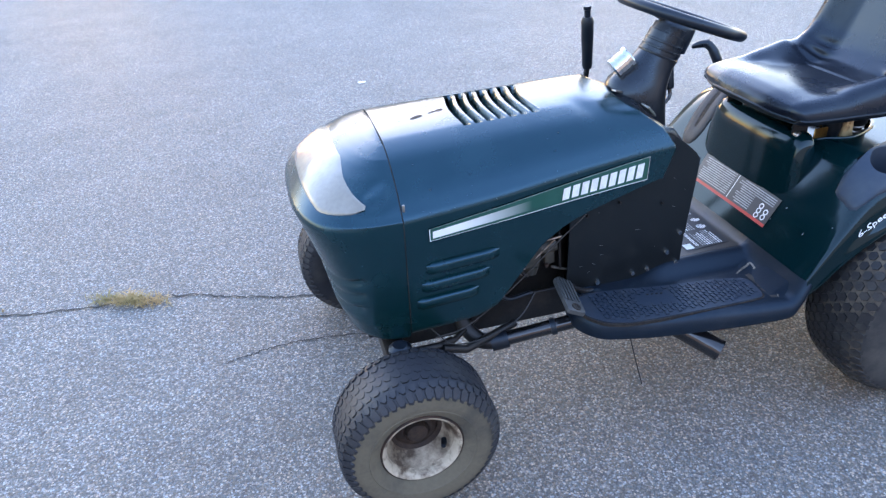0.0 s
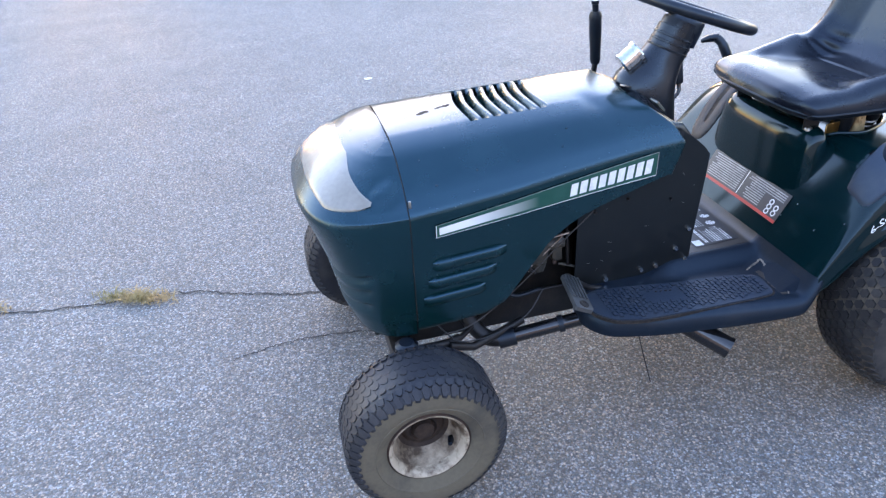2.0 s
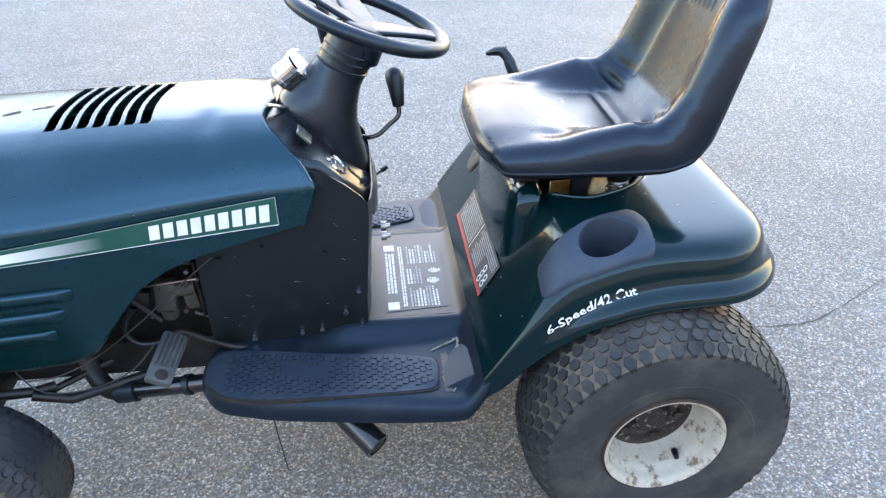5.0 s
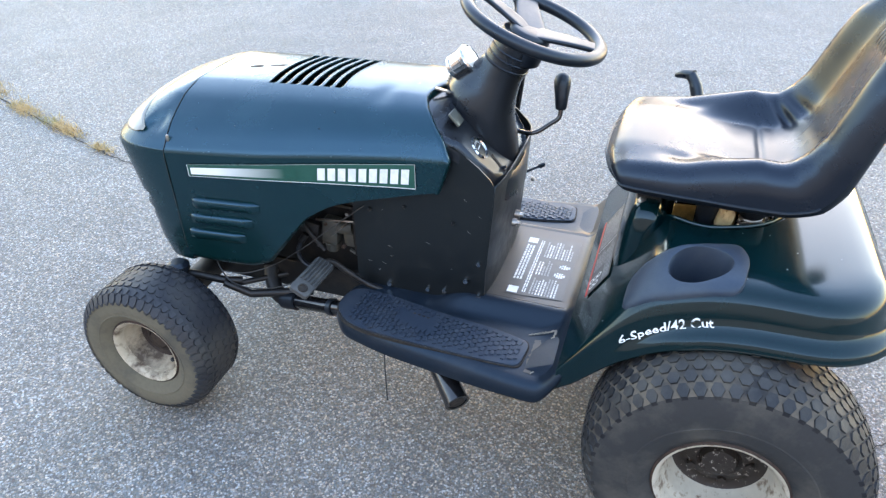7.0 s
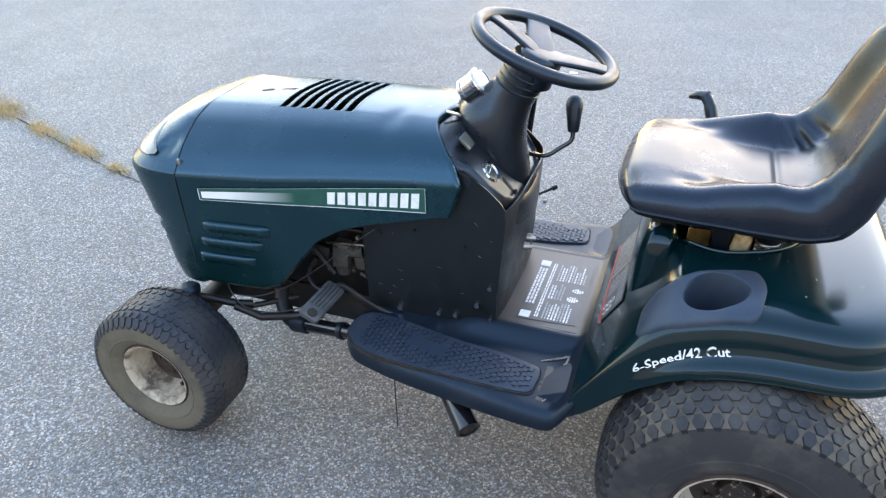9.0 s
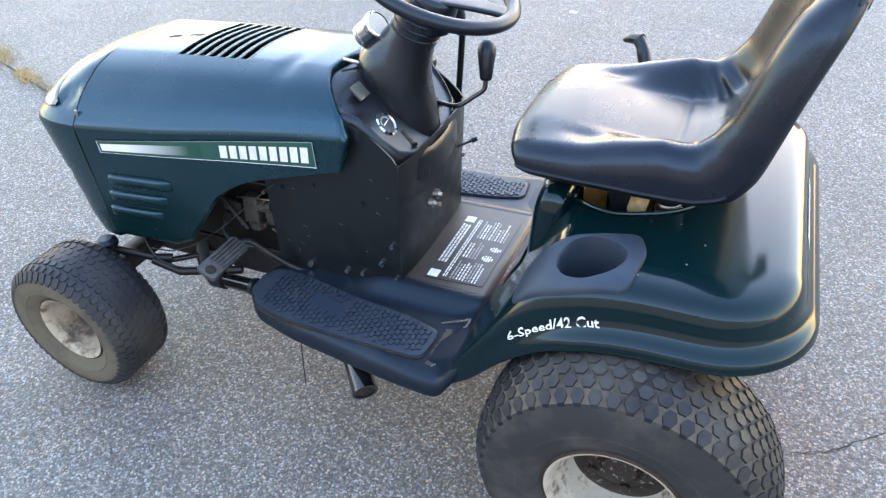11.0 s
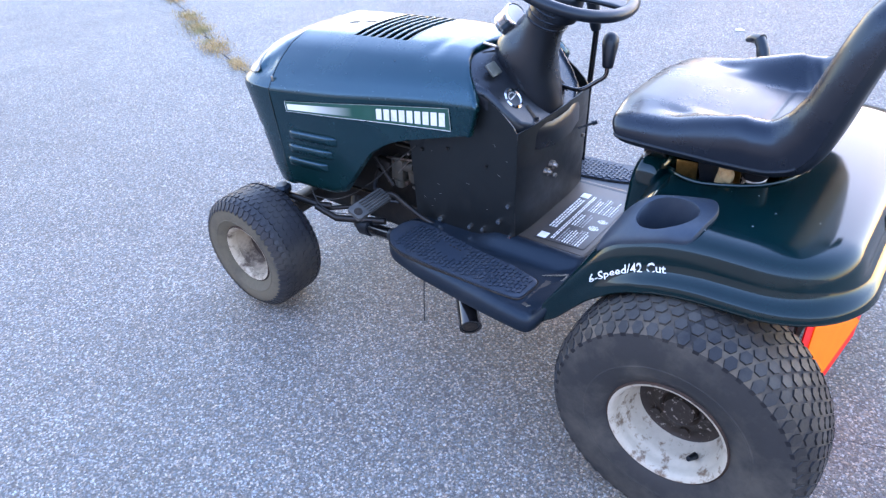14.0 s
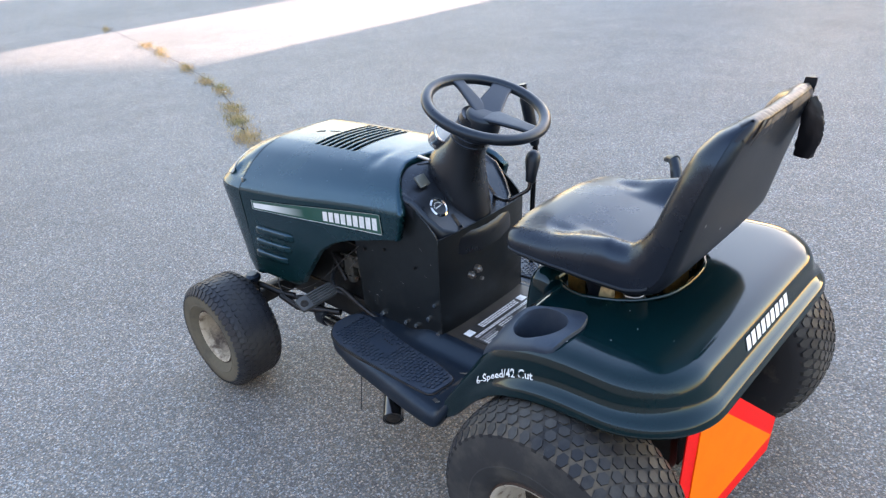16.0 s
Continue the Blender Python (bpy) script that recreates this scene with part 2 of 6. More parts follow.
DECKDUST = mat("dusty_deck_plastic", (0.030, 0.027, 0.024), rough=0.40, spots=(0.075, 0.062, 0.047), scale=9.0, amount=0.6, bump=0.1, bump_scale=260.0, spread=(0.42, 0.68), rough_var=0.1)
STICKER = mat("dark_sticker", (0.020, 0.021, 0.022), rough=0.33, spots=(0.07, 0.065, 0.06), scale=15.0, amount=0.4)
DECAL = mat("green_decal", (0.008, 0.07, 0.05), rough=0.35, coat=0.3, spots=(0.02, 0.09, 0.07), scale=25.0, amount=0.4)
ORANGE = mat("fluorescent_orange", (1.0, 0.19, 0.0), rough=0.6, spec=0.12, spots=(1.0, 0.15, 0.0), scale=12.0, amount=0.4, fine=0.03)
RED = mat("reflective_red", (0.9, 0.012, 0.008), rough=0.45, spec=0.2)
TAPE = mat("black_tape", (0.006, 0.006, 0.008), rough=0.3, spec=0.4, spots=(0.018, 0.018, 0.019), scale=30.0, amount=0.4, bump=0.4, bump_scale=60.0)
SCUFF = mat("tan_scuff", (0.21, 0.185, 0.145), rough=0.5, spots=(0.03, 0.03, 0.03), scale=45.0, amount=0.8, spread=(0.45, 0.6))
BAG = mat("crumpled_black_film", (0.007, 0.007, 0.009), rough=0.4, spec=0.3, spots=(0.014, 0.014, 0.016), scale=25.0, amount=0.5, bump=0.5, bump_scale=60.0)
# worn tape; its tan colour also carries the gold highlights along the edge
WARMTAPE = mat("worn_highlight_tape", (0.14, 0.105, 0.07), rough=0.35, spots=(0.04, 0.035, 0.03), scale=30.0, amount=0.5)
CRACK = mat("crack_fill", (0.03, 0.028, 0.026), rough=0.95, spots=(0.09, 0.085, 0.08), scale=60.0, amount=0.5)
GLASSY = mat("dial_face", (0.62, 0.63, 0.6), rough=0.25, coat=0.6)
DIALDARK = mat("dark_dial", (0.03, 0.03, 0.03), rough=0.3, coat=0.4)
GRASS = mat("dry_grass", (0.40, 0.27, 0.11), rough=0.75, spots=(0.19, 0.17, 0.05), scale=5.0, amount=0.85, spread=(0.45, 0.62))
PAPER = mat("pale_litter", (0.75, 0.75, 0.72), rough=0.7)
DARKWALL = mat("dark_unseen_wall", (0.045, 0.046, 0.046), rough=0.9, spots=(0.03, 0.03, 0.03), scale=0.8, amount=0.6, bump_scale=8.0)
BRICK = mat("plain_wall", (0.3, 0.26, 0.22), rough=0.9, spots=(0.22, 0.19, 0.16), scale=0.6, amount=0.6, bump_scale=8.0)


def stripe_material(x0, x1):
    """White print that fades into the green of the decal along x."""
    m = mat("fading_stripe", (0.78, 0.79, 0.78), rough=0.42)
    n, l = m.node_tree.nodes, m.node_tree.links
    tc, sep, fade, mix = n.new("ShaderNodeTexCoord"), n.new("ShaderNodeSeparateXYZ"), n.new("ShaderNodeMapRange"), n.new("ShaderNodeMix")
    mix.data_type = "RGBA"
    fade.inputs["From Min"].default_value, fade.inputs["From Max"].default_value = x0, x1
    l.new(tc.outputs["Object"], sep.inputs[0])
    l.new(sep.outputs["X"], fade.inputs["Value"])
    l.new(fade.outputs["Result"], mix.inputs["Factor"])
    mix.inputs["A"].default_value, mix.inputs["B"].default_value = (0.76, 0.78, 0.77, 1), (0.008, 0.07, 0.05, 1)
    l.new(mix.outputs["Result"], n["Principled BSDF"].inputs["Base Color"])
    return m


# ---- building helpers ----
def finish(name, bm, material, parent=None, label="", m=None, sharp=38, up=False):
    if up in ("all", "weld"):
        if up == "weld":
            bmesh.ops.recalc_face_normals(bm, faces=bm.faces)
        bm.normal_update()
        if sum(f.normal.z for f in bm.faces) < 0:
            bmesh.ops.reverse_faces(bm, faces=bm.faces)
    elif up:
        bm.normal_update()
        bmesh.ops.reverse_faces(bm, faces=[f for f in bm.faces if f.normal.z < -1e-4])
    else:
        bmesh.ops.recalc_face_normals(bm, faces=bm.faces)
    me = bpy.data.meshes.new(name)
    bm.to_mesh(me)
    bm.free()
    me.materials.append(material)
    for p in me.polygons:
        p.use_smooth = True
    me.set_sharp_from_angle(angle=radians(sharp))
    ob = new(name, me)
    if m is not None:
        ob.matrix_basis = m
    if parent:
        ob.parent = parent
    if label:
        tagged(ob, label)
    return ob


def part(name, bm, material, parent, label="", m=None, sharp=38, thick=0.0, up=False):
    """One mesh under a thing or a part; thick: the sheet's thickness inwards, in metres."""
    ob = finish(name, bm, material, parent, label, m, sharp, up)
    if thick:
        me = ob.data
        count = {}
        for poly in me.polygons:
            for key in poly.edge_keys:
                count[key] = count.get(key, 0) + 1
        for edge in me.edges:
            if count.get(edge.key, 0) == 1:
                edge.use_edge_sharp = True
        mod = ob.modifiers.new("thickness", "SOLIDIFY")
        mod.thickness, mod.offset = abs(thick), -1.0 if thick > 0 else 1.0
    return ob


def grid(bm, rows, close_u=False, close_v=False):
    """Faces between rows of points."""
    vs = [[bm.verts.new(p) for p in row] for row in rows]
    nu, nv = len(vs), len(vs[0])
    for i in range(nu if close_u else nu - 1):
        for j in range(nv if close_v else nv - 1):
            quad = [vs[i][j], vs[i][(j + 1) % nv], vs[(i + 1) % nu][(j + 1) % nv], vs[(i + 1) % nu][j]]
            if len({tuple(v.co) for v in quad}) > 2:
                try:
                    bm.faces.new(quad)
                except ValueError:
                    pass
    return vs


def loft(bm, rings, caps=True):
    vs = grid(bm, rings, close_v=True)
    if caps:
        bm.faces.new(vs[0])
        bm.faces.new(vs[-1])
    return vs


def ring(centre, u, v, ru, rv=None, n=20):
    rv = ru if rv is None else rv
    c, u, v = Vector(centre), Vector(u), Vector(v)
    return [c + u * ru * math.cos(2 * math.pi * k / n) + v * rv * math.sin(2 * math.pi * k / n) for k in range(n)]


def across(way):
    w = Vector(way).normalized()
    u = w.cross(Vector((0, 0, 1)) if abs(w.z) < 0.9 else Vector((1, 0, 0))).normalized()
    return u, w.cross(u).normalized()


def tube(bm, pts, radii, n=12, caps=True):
    """A round bar along points; radii one number or one for each point."""
    pts = [Vector(p) for p in pts]
    radii = radii if isinstance(radii, (list, tuple)) else [radii] * len(pts)
    rings, prev = [], None
    for k, p in enumerate(pts):
        way = (pts[min(k + 1, len(pts) - 1)] - pts[max(k - 1, 0)]).normalized()
        if prev is None:
            u, v = across(way)
        else:
            u = (prev - way * prev.dot(way)).normalized()
            v = way.cross(u)
        prev = u
        rings.append([p + (u * math.cos(2 * math.pi * j / n) + v * math.sin(2 * math.pi * j / n)) * radii[k] for j in range(n)])
    loft(bm, rings, caps)


def curve_points(pts, steps=6):
    """A smooth line through points."""
    p = [Vector(q) for q in pts]
    p = [2 * p[0] - p[1]] + p + [2 * p[-1] - p[-2]]
    out = []
    for i in range(1, len(p) - 2):
        for s in range(steps):
            t = s / steps
            a, b, c, d = p[i - 1 : i + 3]
            out.append(0.5 * (2 * b + (c - a) * t + (2 * a - 5 * b + 4 * c - d) * t * t + (3 * b - a - 3 * c + d) * t**3))
    return out + [p[-2]]


def box(bm, size, m=Matrix(), bevel=0.0, seg=2):
    made = bmesh.ops.create_cube(bm, size=1.0, matrix=m @ Matrix.Diagonal((*size, 1)))
    if bevel:
        edges = list({e for v in made["verts"] for e in v.link_edges})
        bmesh.ops.bevel(bm, geom=edges, offset=bevel, segments=seg, affect="EDGES", profile=0.5)


def slab(bm, outline, z0, z1, bevel=0.0, seg=2):
    """A flat plate with the given plan outline [(x, y)]."""
    low = [bm.verts.new((x, y, z0)) for x, y in outline]
    high = [bm.verts.new((x, y, z1)) for x, y in outline]
    n = len(outline)
    bm.faces.new(low[::-1])
    top = bm.faces.new(high)
    for k in range(n):
        bm.faces.new((low[k], low[(k + 1) % n], high[(k + 1) % n], high[k]))
    if bevel:
        bmesh.ops.bevel(bm, geom=list(top.edges), offset=bevel, segments=seg, affect="EDGES", profile=0.5)


def lathe(bm, profile, n=48, axis="y", close=False):
    """profile: (radius, along). The axis is y."""
    rings = []
    for r, a in profile:
        rings.append([(r * math.cos(2 * math.pi * k / n), a, r * math.sin(2 * math.pi * k / n)) for k in range(n)])
    grid(bm, rings, close_u=close, close_v=True)


def rounded_outline(pts, r, n=5):
    out = []
    m = len(pts)
    for k in range(m):
        a, b, c = (Vector((*pts[(k + j) % m], 0)) for j in (-1, 0, 1))
        u, v = (a - b), (c - b)
        q = min(r, u.length * 0.45, v.length * 0.45)
        p0, p2 = b + u.normalized() * q, b + v.normalized() * q
        for j in range(n + 1):
            t = j / n
            p = p0 * (1 - t) ** 2 + b * 2 * t * (1 - t) + p2 * t * t
            out.append((p.x, p.y))
    return out


def lerp(x, xs, ys):
    return float(np.interp(x, xs, ys))


def smooth(v):
    v = min(1.0, max(0.0, v))
    return v * v * (3 - 2 * v)


def smin(a, b, k):
    h = max(k - abs(a - b), 0.0) / k
    return min(a, b) - h * h * k * 0.25


def empty(name, m=Matrix(), parent=None):
    ob = new(name)
    ob.matrix_basis = m
    ob.empty_display_size = 0.1
    if parent:
        ob.parent = parent
    return ob


def scratch_rand(seed):
    return random.Random(seed)


# ---- ground ----
def build_ground():
    bm = bmesh.new()
    edges = [-400, -60, -20, -8, -4, -2, 0, 2, 4, 8, 20, 60, 400]
    grid(bm, [[(x, y, 0.004 * noise.noise((x * 0.3, y * 0.3, 0)) - 0.002 if abs(x) < 9 and abs(y) < 9 and (abs(x) > 3 or abs(y) > 3) else 0.0) for y in edges] for x in edges])
    tagged(finish("ground", bm, ASPHALT), "weathered grey asphalt with pale aggregate and fine cracks", "asphalt", kind="structure")


build_ground()


def build_crack(points, width, seed, label):
    """A jagged crack: a dark ragged ribbon lying in the asphalt."""
    r = scratch_rand(seed)
    line = curve_points([(x, y, 0) for x, y in points], 14)
    rows = []
    for k, p in enumerate(line):
        way = (line[min(k + 1, len(line) - 1)] - line[max(k - 1, 0)]).normalized()
        side = Vector((-way.y, way.x, 0))
        off = side * r.uniform(-1, 1) * width * 1.6
        w = width * r.uniform(0.35, 1.2) * min(1.0, 0.15 + 8 * min(k, len(line) - 1 - k) / len(line))
        rows.append([p + off - side * w + Vector((0, 0, 0.0025)), p + off + side * w + Vector((0, 0, 0.0025))])
    bm = bmesh.new()
    grid(bm, rows)
    return tagged(finish("crack", bm, CRACK), label, "crack", kind="structure")


MAIN_CRACK = [(-14.0, 4.2), (-11.8, 3.15), (-9.4, 3.2), (-6.8, 2.65), (-5.0, 2.2), (-3.9, 1.86), (-2.9, 1.45), (-2.3, 1.14), (-1.6, 0.88), (-1.12, 0.706), (-0.84, 0.656), (-0.59, 0.638), (-0.38, 0.56), (-0.2, 0.5), (0.1, 0.47), (0.5, 0.55)]
build_crack(MAIN_CRACK, 0.0045, 3, "long crack in the asphalt with dry grass growing in it")
build_crack([(0.15, 0.2), (-0.13, 0.255), (-0.26, 0.258), (-0.36, 0.242), (-0.45, 0.220)], 0.003, 4, "short branching crack in the asphalt")
build_crack([(1.5, -0.05), (1.62, 0.0), (1.75, 0.1), (1.95, 0.12), (2.3, 0.3)], 0.0018, 5, "hairline crack in the asphalt behind the tractor")


def build_tuft(centre, length, width, seed, count, heading):
    """Dry grass along the crack: many thin bent blades."""
    r = scratch_rand(seed)
    verts, faces = [], []
    along = Vector((math.cos(heading), math.sin(heading), 0))
    side = Vector((-along.y, along.x, 0))
    for k in range(count):
        base = Vector(centre) + along * r.gauss(0, length * 0.36) + side * r.gauss(0, width * 0.4)
        base.z = 0.0
        a = r.uniform(0, 6.283)
        d = Vector((math.cos(a), math.sin(a), 0))
        s = Vector((-d.y, d.x, 0)) * r.uniform(0.0008, 0.0018)
        h, out = r.uniform(0.006, 0.028), r.uniform(0.015, 0.055)
        p1, p2 = base + d * out * 0.45 + Vector((0, 0, h * 0.8)), base + d * out + Vector((0, 0, h * r.uniform(0.5, 1.1)))
        i = len(verts)
        verts += [base - s, base + s, p1 + s * 0.8, p1 - s * 0.8, p2]
        faces += [(i, i + 1, i + 2, i + 3), (i + 3, i + 2, i + 4)]
    me = bpy.data.meshes.new("grass_tuft")
    me.from_pydata([tuple(v) for v in verts], [], faces)
    me.materials.append(GRASS)
    return tagged(new("grass_tuft", me), "dry yellow-green grass growing from the asphalt crack", "grass", "grass along the crack", "stuff")


for seed, (cx, cy, ln, wd, cnt) in enumerate([(-0.72, 0.65, 0.19, 0.05, 520), (-1.2, 0.745, 0.12, 0.04, 160), (-1.52, 0.87, 0.26, 0.07, 500), (-1.87, 0.99, 0.22, 0.08, 420), (-2.3, 1.15, 0.34, 0.16, 900),
                                           (-2.75, 1.36, 0.36, 0.16, 900), (-3.1, 1.53, 0.32, 0.14, 700), (-3.75, 1.83, 0.4, 0.12, 700), (-4.25, 1.96, 0.4, 0.12, 600), (-5.05, 2.2, 0.5, 0.12, 600), (-6.3, 2.55, 0.9, 0.14, 900), (-7.0, 2.72, 0.5, 0.14, 500), (-9.3, 3.2, 0.7, 0.1, 400)]):
    build_tuft((cx, cy, 0), ln * 0.9, wd * 0.7, 20 + seed, int(cnt * 0.9), math.atan2(-0.4, 1))


def build_litter(x, y, size, seed):
    bm = bmesh.new()
    r = scratch_rand(seed)
    pts = [(x + size * (0.7 + 0.5 * r.random()) * math.cos(a), y + size * 0.6 * (0.7 + 0.5 * r.random()) * math.sin(a)) for a in (0, 0.8, 1.7, 2.5, 3.3, 4.2, 5.2)]
    slab(bm, pts, 0.001, 0.006, 0.002, 1)
    return tagged(finish("litter", bm, PAPER), "small flat scrap of white litter on the asphalt", "litter", "litter on the asphalt")


build_litter(0.39, 2.64, 0.03, 1)
build_litter(-3.68, 1.81, 0.03, 2)
build_litter(2.24, 2.49, 0.02, 3)


# two unseen walls added to shade the lot; the sun comes through their gap
def build_unseen_wall(name, x0, x1, y0, height, material=BRICK, label="plain brown wall, out of view, added to shade the lot"):
    bm = bmesh.new()
    box(bm, (x1 - x0, 0.4, height), pose((x0 + x1) / 2, y0, height / 2), 0.02, 1)
    tagged(finish(name, bm, material), label, "wall", kind="structure")


build_unseen_wall("unseen_wall_east", -3.75, 10.2, 26.0, 7.0)
build_unseen_wall("unseen_wall_west", -17.0, -7.65, 26.0, 7.0)


# unseen wall added so that the near sides reflect something dark
build_unseen_wall("unseen_wall_south", -40.0, 40.0, -6.0, 3.0, DARKWALL, "plain dark wall, out of view, added to darken low reflections")


def build_unseen_lintel():
    """An unseen beam added over the wall gap to trim the sunlit patch."""
    bm = bmesh.new()
    low = [(-7.65, 5.251), (-6.6, 5.331), (-5.6, 5.236), (-4.6, 5.125), (-3.75, 5.045)]
    rows = [[(x, y, z) for x, z in low] + [(x, y, 7.0) for x, _ in low[::-1]] for y in (25.8, 26.2)]
    loft(bm, rows)
    tagged(finish("unseen_lintel", bm, BRICK), "plain brown beam, out of view, added to trim the sunlit patch", "wall", kind="structure")


build_unseen_lintel()


# ---- lawn tractor ----
CY = 0.012  # the middle line of the rear body
HC = 0.026  # the middle line of the hood
tractor = tagged(empty("lawn_tractor"), "scuffed dark green lawn tractor with black vinyl seat, parked on asphalt", "lawn tractor")

# hood: stations along x, half profile (y, z) from the middle outwards
HX = [0.03, 0.12, 0.25, 0.40, 0.55, 0.632]
HW1 = [0.160, 0.157, 0.152, 0.146, 0.142, 0.142]
HZ1 = [0.700, 0.705, 0.711, 0.717, 0.720, 0.720]
HW2 = [0.267, 0.259, 0.248, 0.231, 0.217, 0.212]
HZ2 = [0.606, 0.610, 0.618, 0.632, 0.646, 0.650]
HZT = [0.720, 0.725, 0.731, 0.736, 0.739, 0.738]
SIDE_LOW_X = [0.03, 0.12, 0.19, 0.235, 0.28, 0.34, 0.40, 0.46, 0.53, 0.632]
SIDE_LOW_Z = [0.325, 0.322, 0.324, 0.342, 0.40, 0.475, 0.515, 0.535, 0.552, 0.578]


def hood_profile(x):
    w1, z1, w2, z2, zt = (lerp(x, HX, a) for a in (HW1, HZ1, HW2, HZ2, HZT))
    pts = [(w1 * f, zt - 0.011 * f**3) for f in (0.0, 0.15, 0.30, 0.45, 0.56, 0.66)] + [(w1 * 0.88, z1 + 0.0065), (w1, z1), (w1 + 0.012, z1 - 0.007)]
    for f in (0.25, 0.5, 0.75, 0.92):
        pts.append((w1 + 0.012 + (w2 - w1 - 0.016) * f + 0.006 * math.sin(math.pi * f), z1 - 0.008 + (z2 - z1 + 0.014) * f + 0.006 * math.sin(math.pi * f)))
    pts += [(w2 - 0.001, z2 + 0.004), (w2, z2 - 0.004)]
    return pts


def hood_point(x, f):
    """A point of the hood's left shoulder face: f 0 at the upper crease, 1 at the lower."""
    p = hood_profile(x)[7:]
    k = f * (len(p) - 1)
    i = min(int(k), len(p) - 2)
    return Vector((x, HC - (p[i][0] + (p[i + 1][0] - p[i][0]) * (k - i)), p[i][1] + (p[i + 1][1] - p[i][1]) * (k - i)))


def side_y(x, z):
    """The hood's left side face."""
    w2, z2 = lerp(x, HX, HW2), lerp(x, HX, HZ2)
    return HC - (w2 - 0.004 * max(0, (z2 - z)) / 0.28 * 2)


def hood_end(y, z):
    """Where the hood ends at the rear: hollowed over the dash, longest at the lower shoulder."""
    w = abs(y - HC)
    if z < 0.648:
        return lerp(z, [0.575, 0.648], [0.628, 0.652])
    return lerp(w, [0.0, 0.05, 0.09, 0.125, 0.165, 0.198, 0.213], [0.579, 0.570, 0.567, 0.581, 0.608, 0.638, 0.652])


def hood_back(x, y, z):
    """Moves the rear stretch of the hood onto that edge."""
    return x if x <= 0.44 else 0.44 + (x - 0.44) * (hood_end(y, z) - 0.44) / 0.192


VENT_X = [0.2225 + 0.0262 * k for k in range(7)]


def vent_bend(x, y):
    """The vent slots bow forward in the middle and lean a little."""
    f = (y - HC + 0.09) / 0.18
    inside = max(0.0, 1 - max(0.0, abs(x - 0.30) - 0.09) / 0.06) * max(0.0, 1 - max(0.0, abs(f - 0.5) - 0.5) / 0.4)
    return (-0.010 * math.sin(math.pi * min(1, max(0, f))) + 0.010 * (f - 0.5)) * inside


def top_z(x, y):
    w1 = lerp(x, HX, HW1)
    return lerp(x, HX, HZT) - 0.011 * (abs(y - HC) / w1) ** 3


SIDE_F = [0.03, 0.08, 0.16, 0.26, 0.38, 0.5, 0.62, 0.74, 0.84, 0.92, 0.96, 1.0]


def build_hood():
    xs = [float(v) for v in np.linspace(0.032, 0.19, 10)]
    for c in VENT_X:
        xs += [c - 0.0092, c + 0.0092]
    xs += [float(v) for v in np.linspace(0.42, 0.632, 18)]
    bm = bmesh.new()
    rows = []
    for x in xs:
        half = hood_profile(x)
        row = [(x, HC - y, z) for y, z in half[::-1]] + [(x, HC + y, z) for y, z in half[1:]]
        row = [(hood_back(a, b, c) + vent_bend(a, b), b, c - 0.005 * math.exp(-((a - 0.50) ** 2 + (b + 0.075) ** 2) / 0.0009)) for a, b, c in row]
        z2, low = half[-1][1], lerp(x, SIDE_LOW_X, SIDE_LOW_Z)
        down = []
        for f in SIDE_F:
            z = z2 + (low - z2) * f
            down.append((HC - side_y(x, z) - 0.012 * max(0, f - 0.96) / 0.04, z))
        row = [(hood_back(x, HC - y, z), HC - y, z) for y, z in down[::-1]] + row + [(hood_back(x, HC + y, z), HC + y, z) for y, z in down]
        rows.append(row)
    vs = grid(bm, rows)
    # open the slots
    n = len(hood_profile(0.1))
    gone = []
    for k in range(len(VENT_X)):
        i = 10 + 2 * k
        for j in range(len(SIDE_F) + n - 6, len(SIDE_F) + n + 4):
            a, b, c, d = vs[i][j], vs[i][j + 1], vs[i + 1][j + 1], vs[i + 1][j]
            gone += [f for f in a.link_faces if {a, b, c, d} == set(f.verts)]
    bmesh.ops.delete(bm, geom=gone, context="FACES")
    return part("hood", bm, HOODPAINT, tractor, "dark green steel hood with scuffs and chipped paint", sharp=50, thick=0.003, up="all")


hood = build_hood()


def build_hood_lip():
    """The rolled rear edge of the hood, turned inwards over the dash."""
    half = hood_profile(0.632)
    z2, low = half[-1][1], lerp(0.632, SIDE_LOW_X, SIDE_LOW_Z)
    line = half + [(HC - side_y(0.632, z2 + (low - z2) * f), z2 + (low - z2) * f) for f in SIDE_F]
    line = [(-y, z) for y, z in line[::-1]] + line[1:]
    bm = bmesh.new()
    rows = []
    for back, inset in ((0.0, -0.0006), (0.004, 0.0), (0.0075, 0.003), (0.009, 0.008), (0.0085, 0.014), (0.006, 0.022)):
        row = []
        for y, z in line:
            side = min(1.0, abs(y) / 0.205) ** 3
            row.append((hood_end(HC + y, z) + back, HC + y - math.copysign(inset * side, y), z - inset * (1 - side)))
        rows.append(row)
    grid(bm, rows)
    part("hood_rear_lip", bm, HOODPAINT, hood, "rolled rear edge", sharp=80)


build_hood_lip()


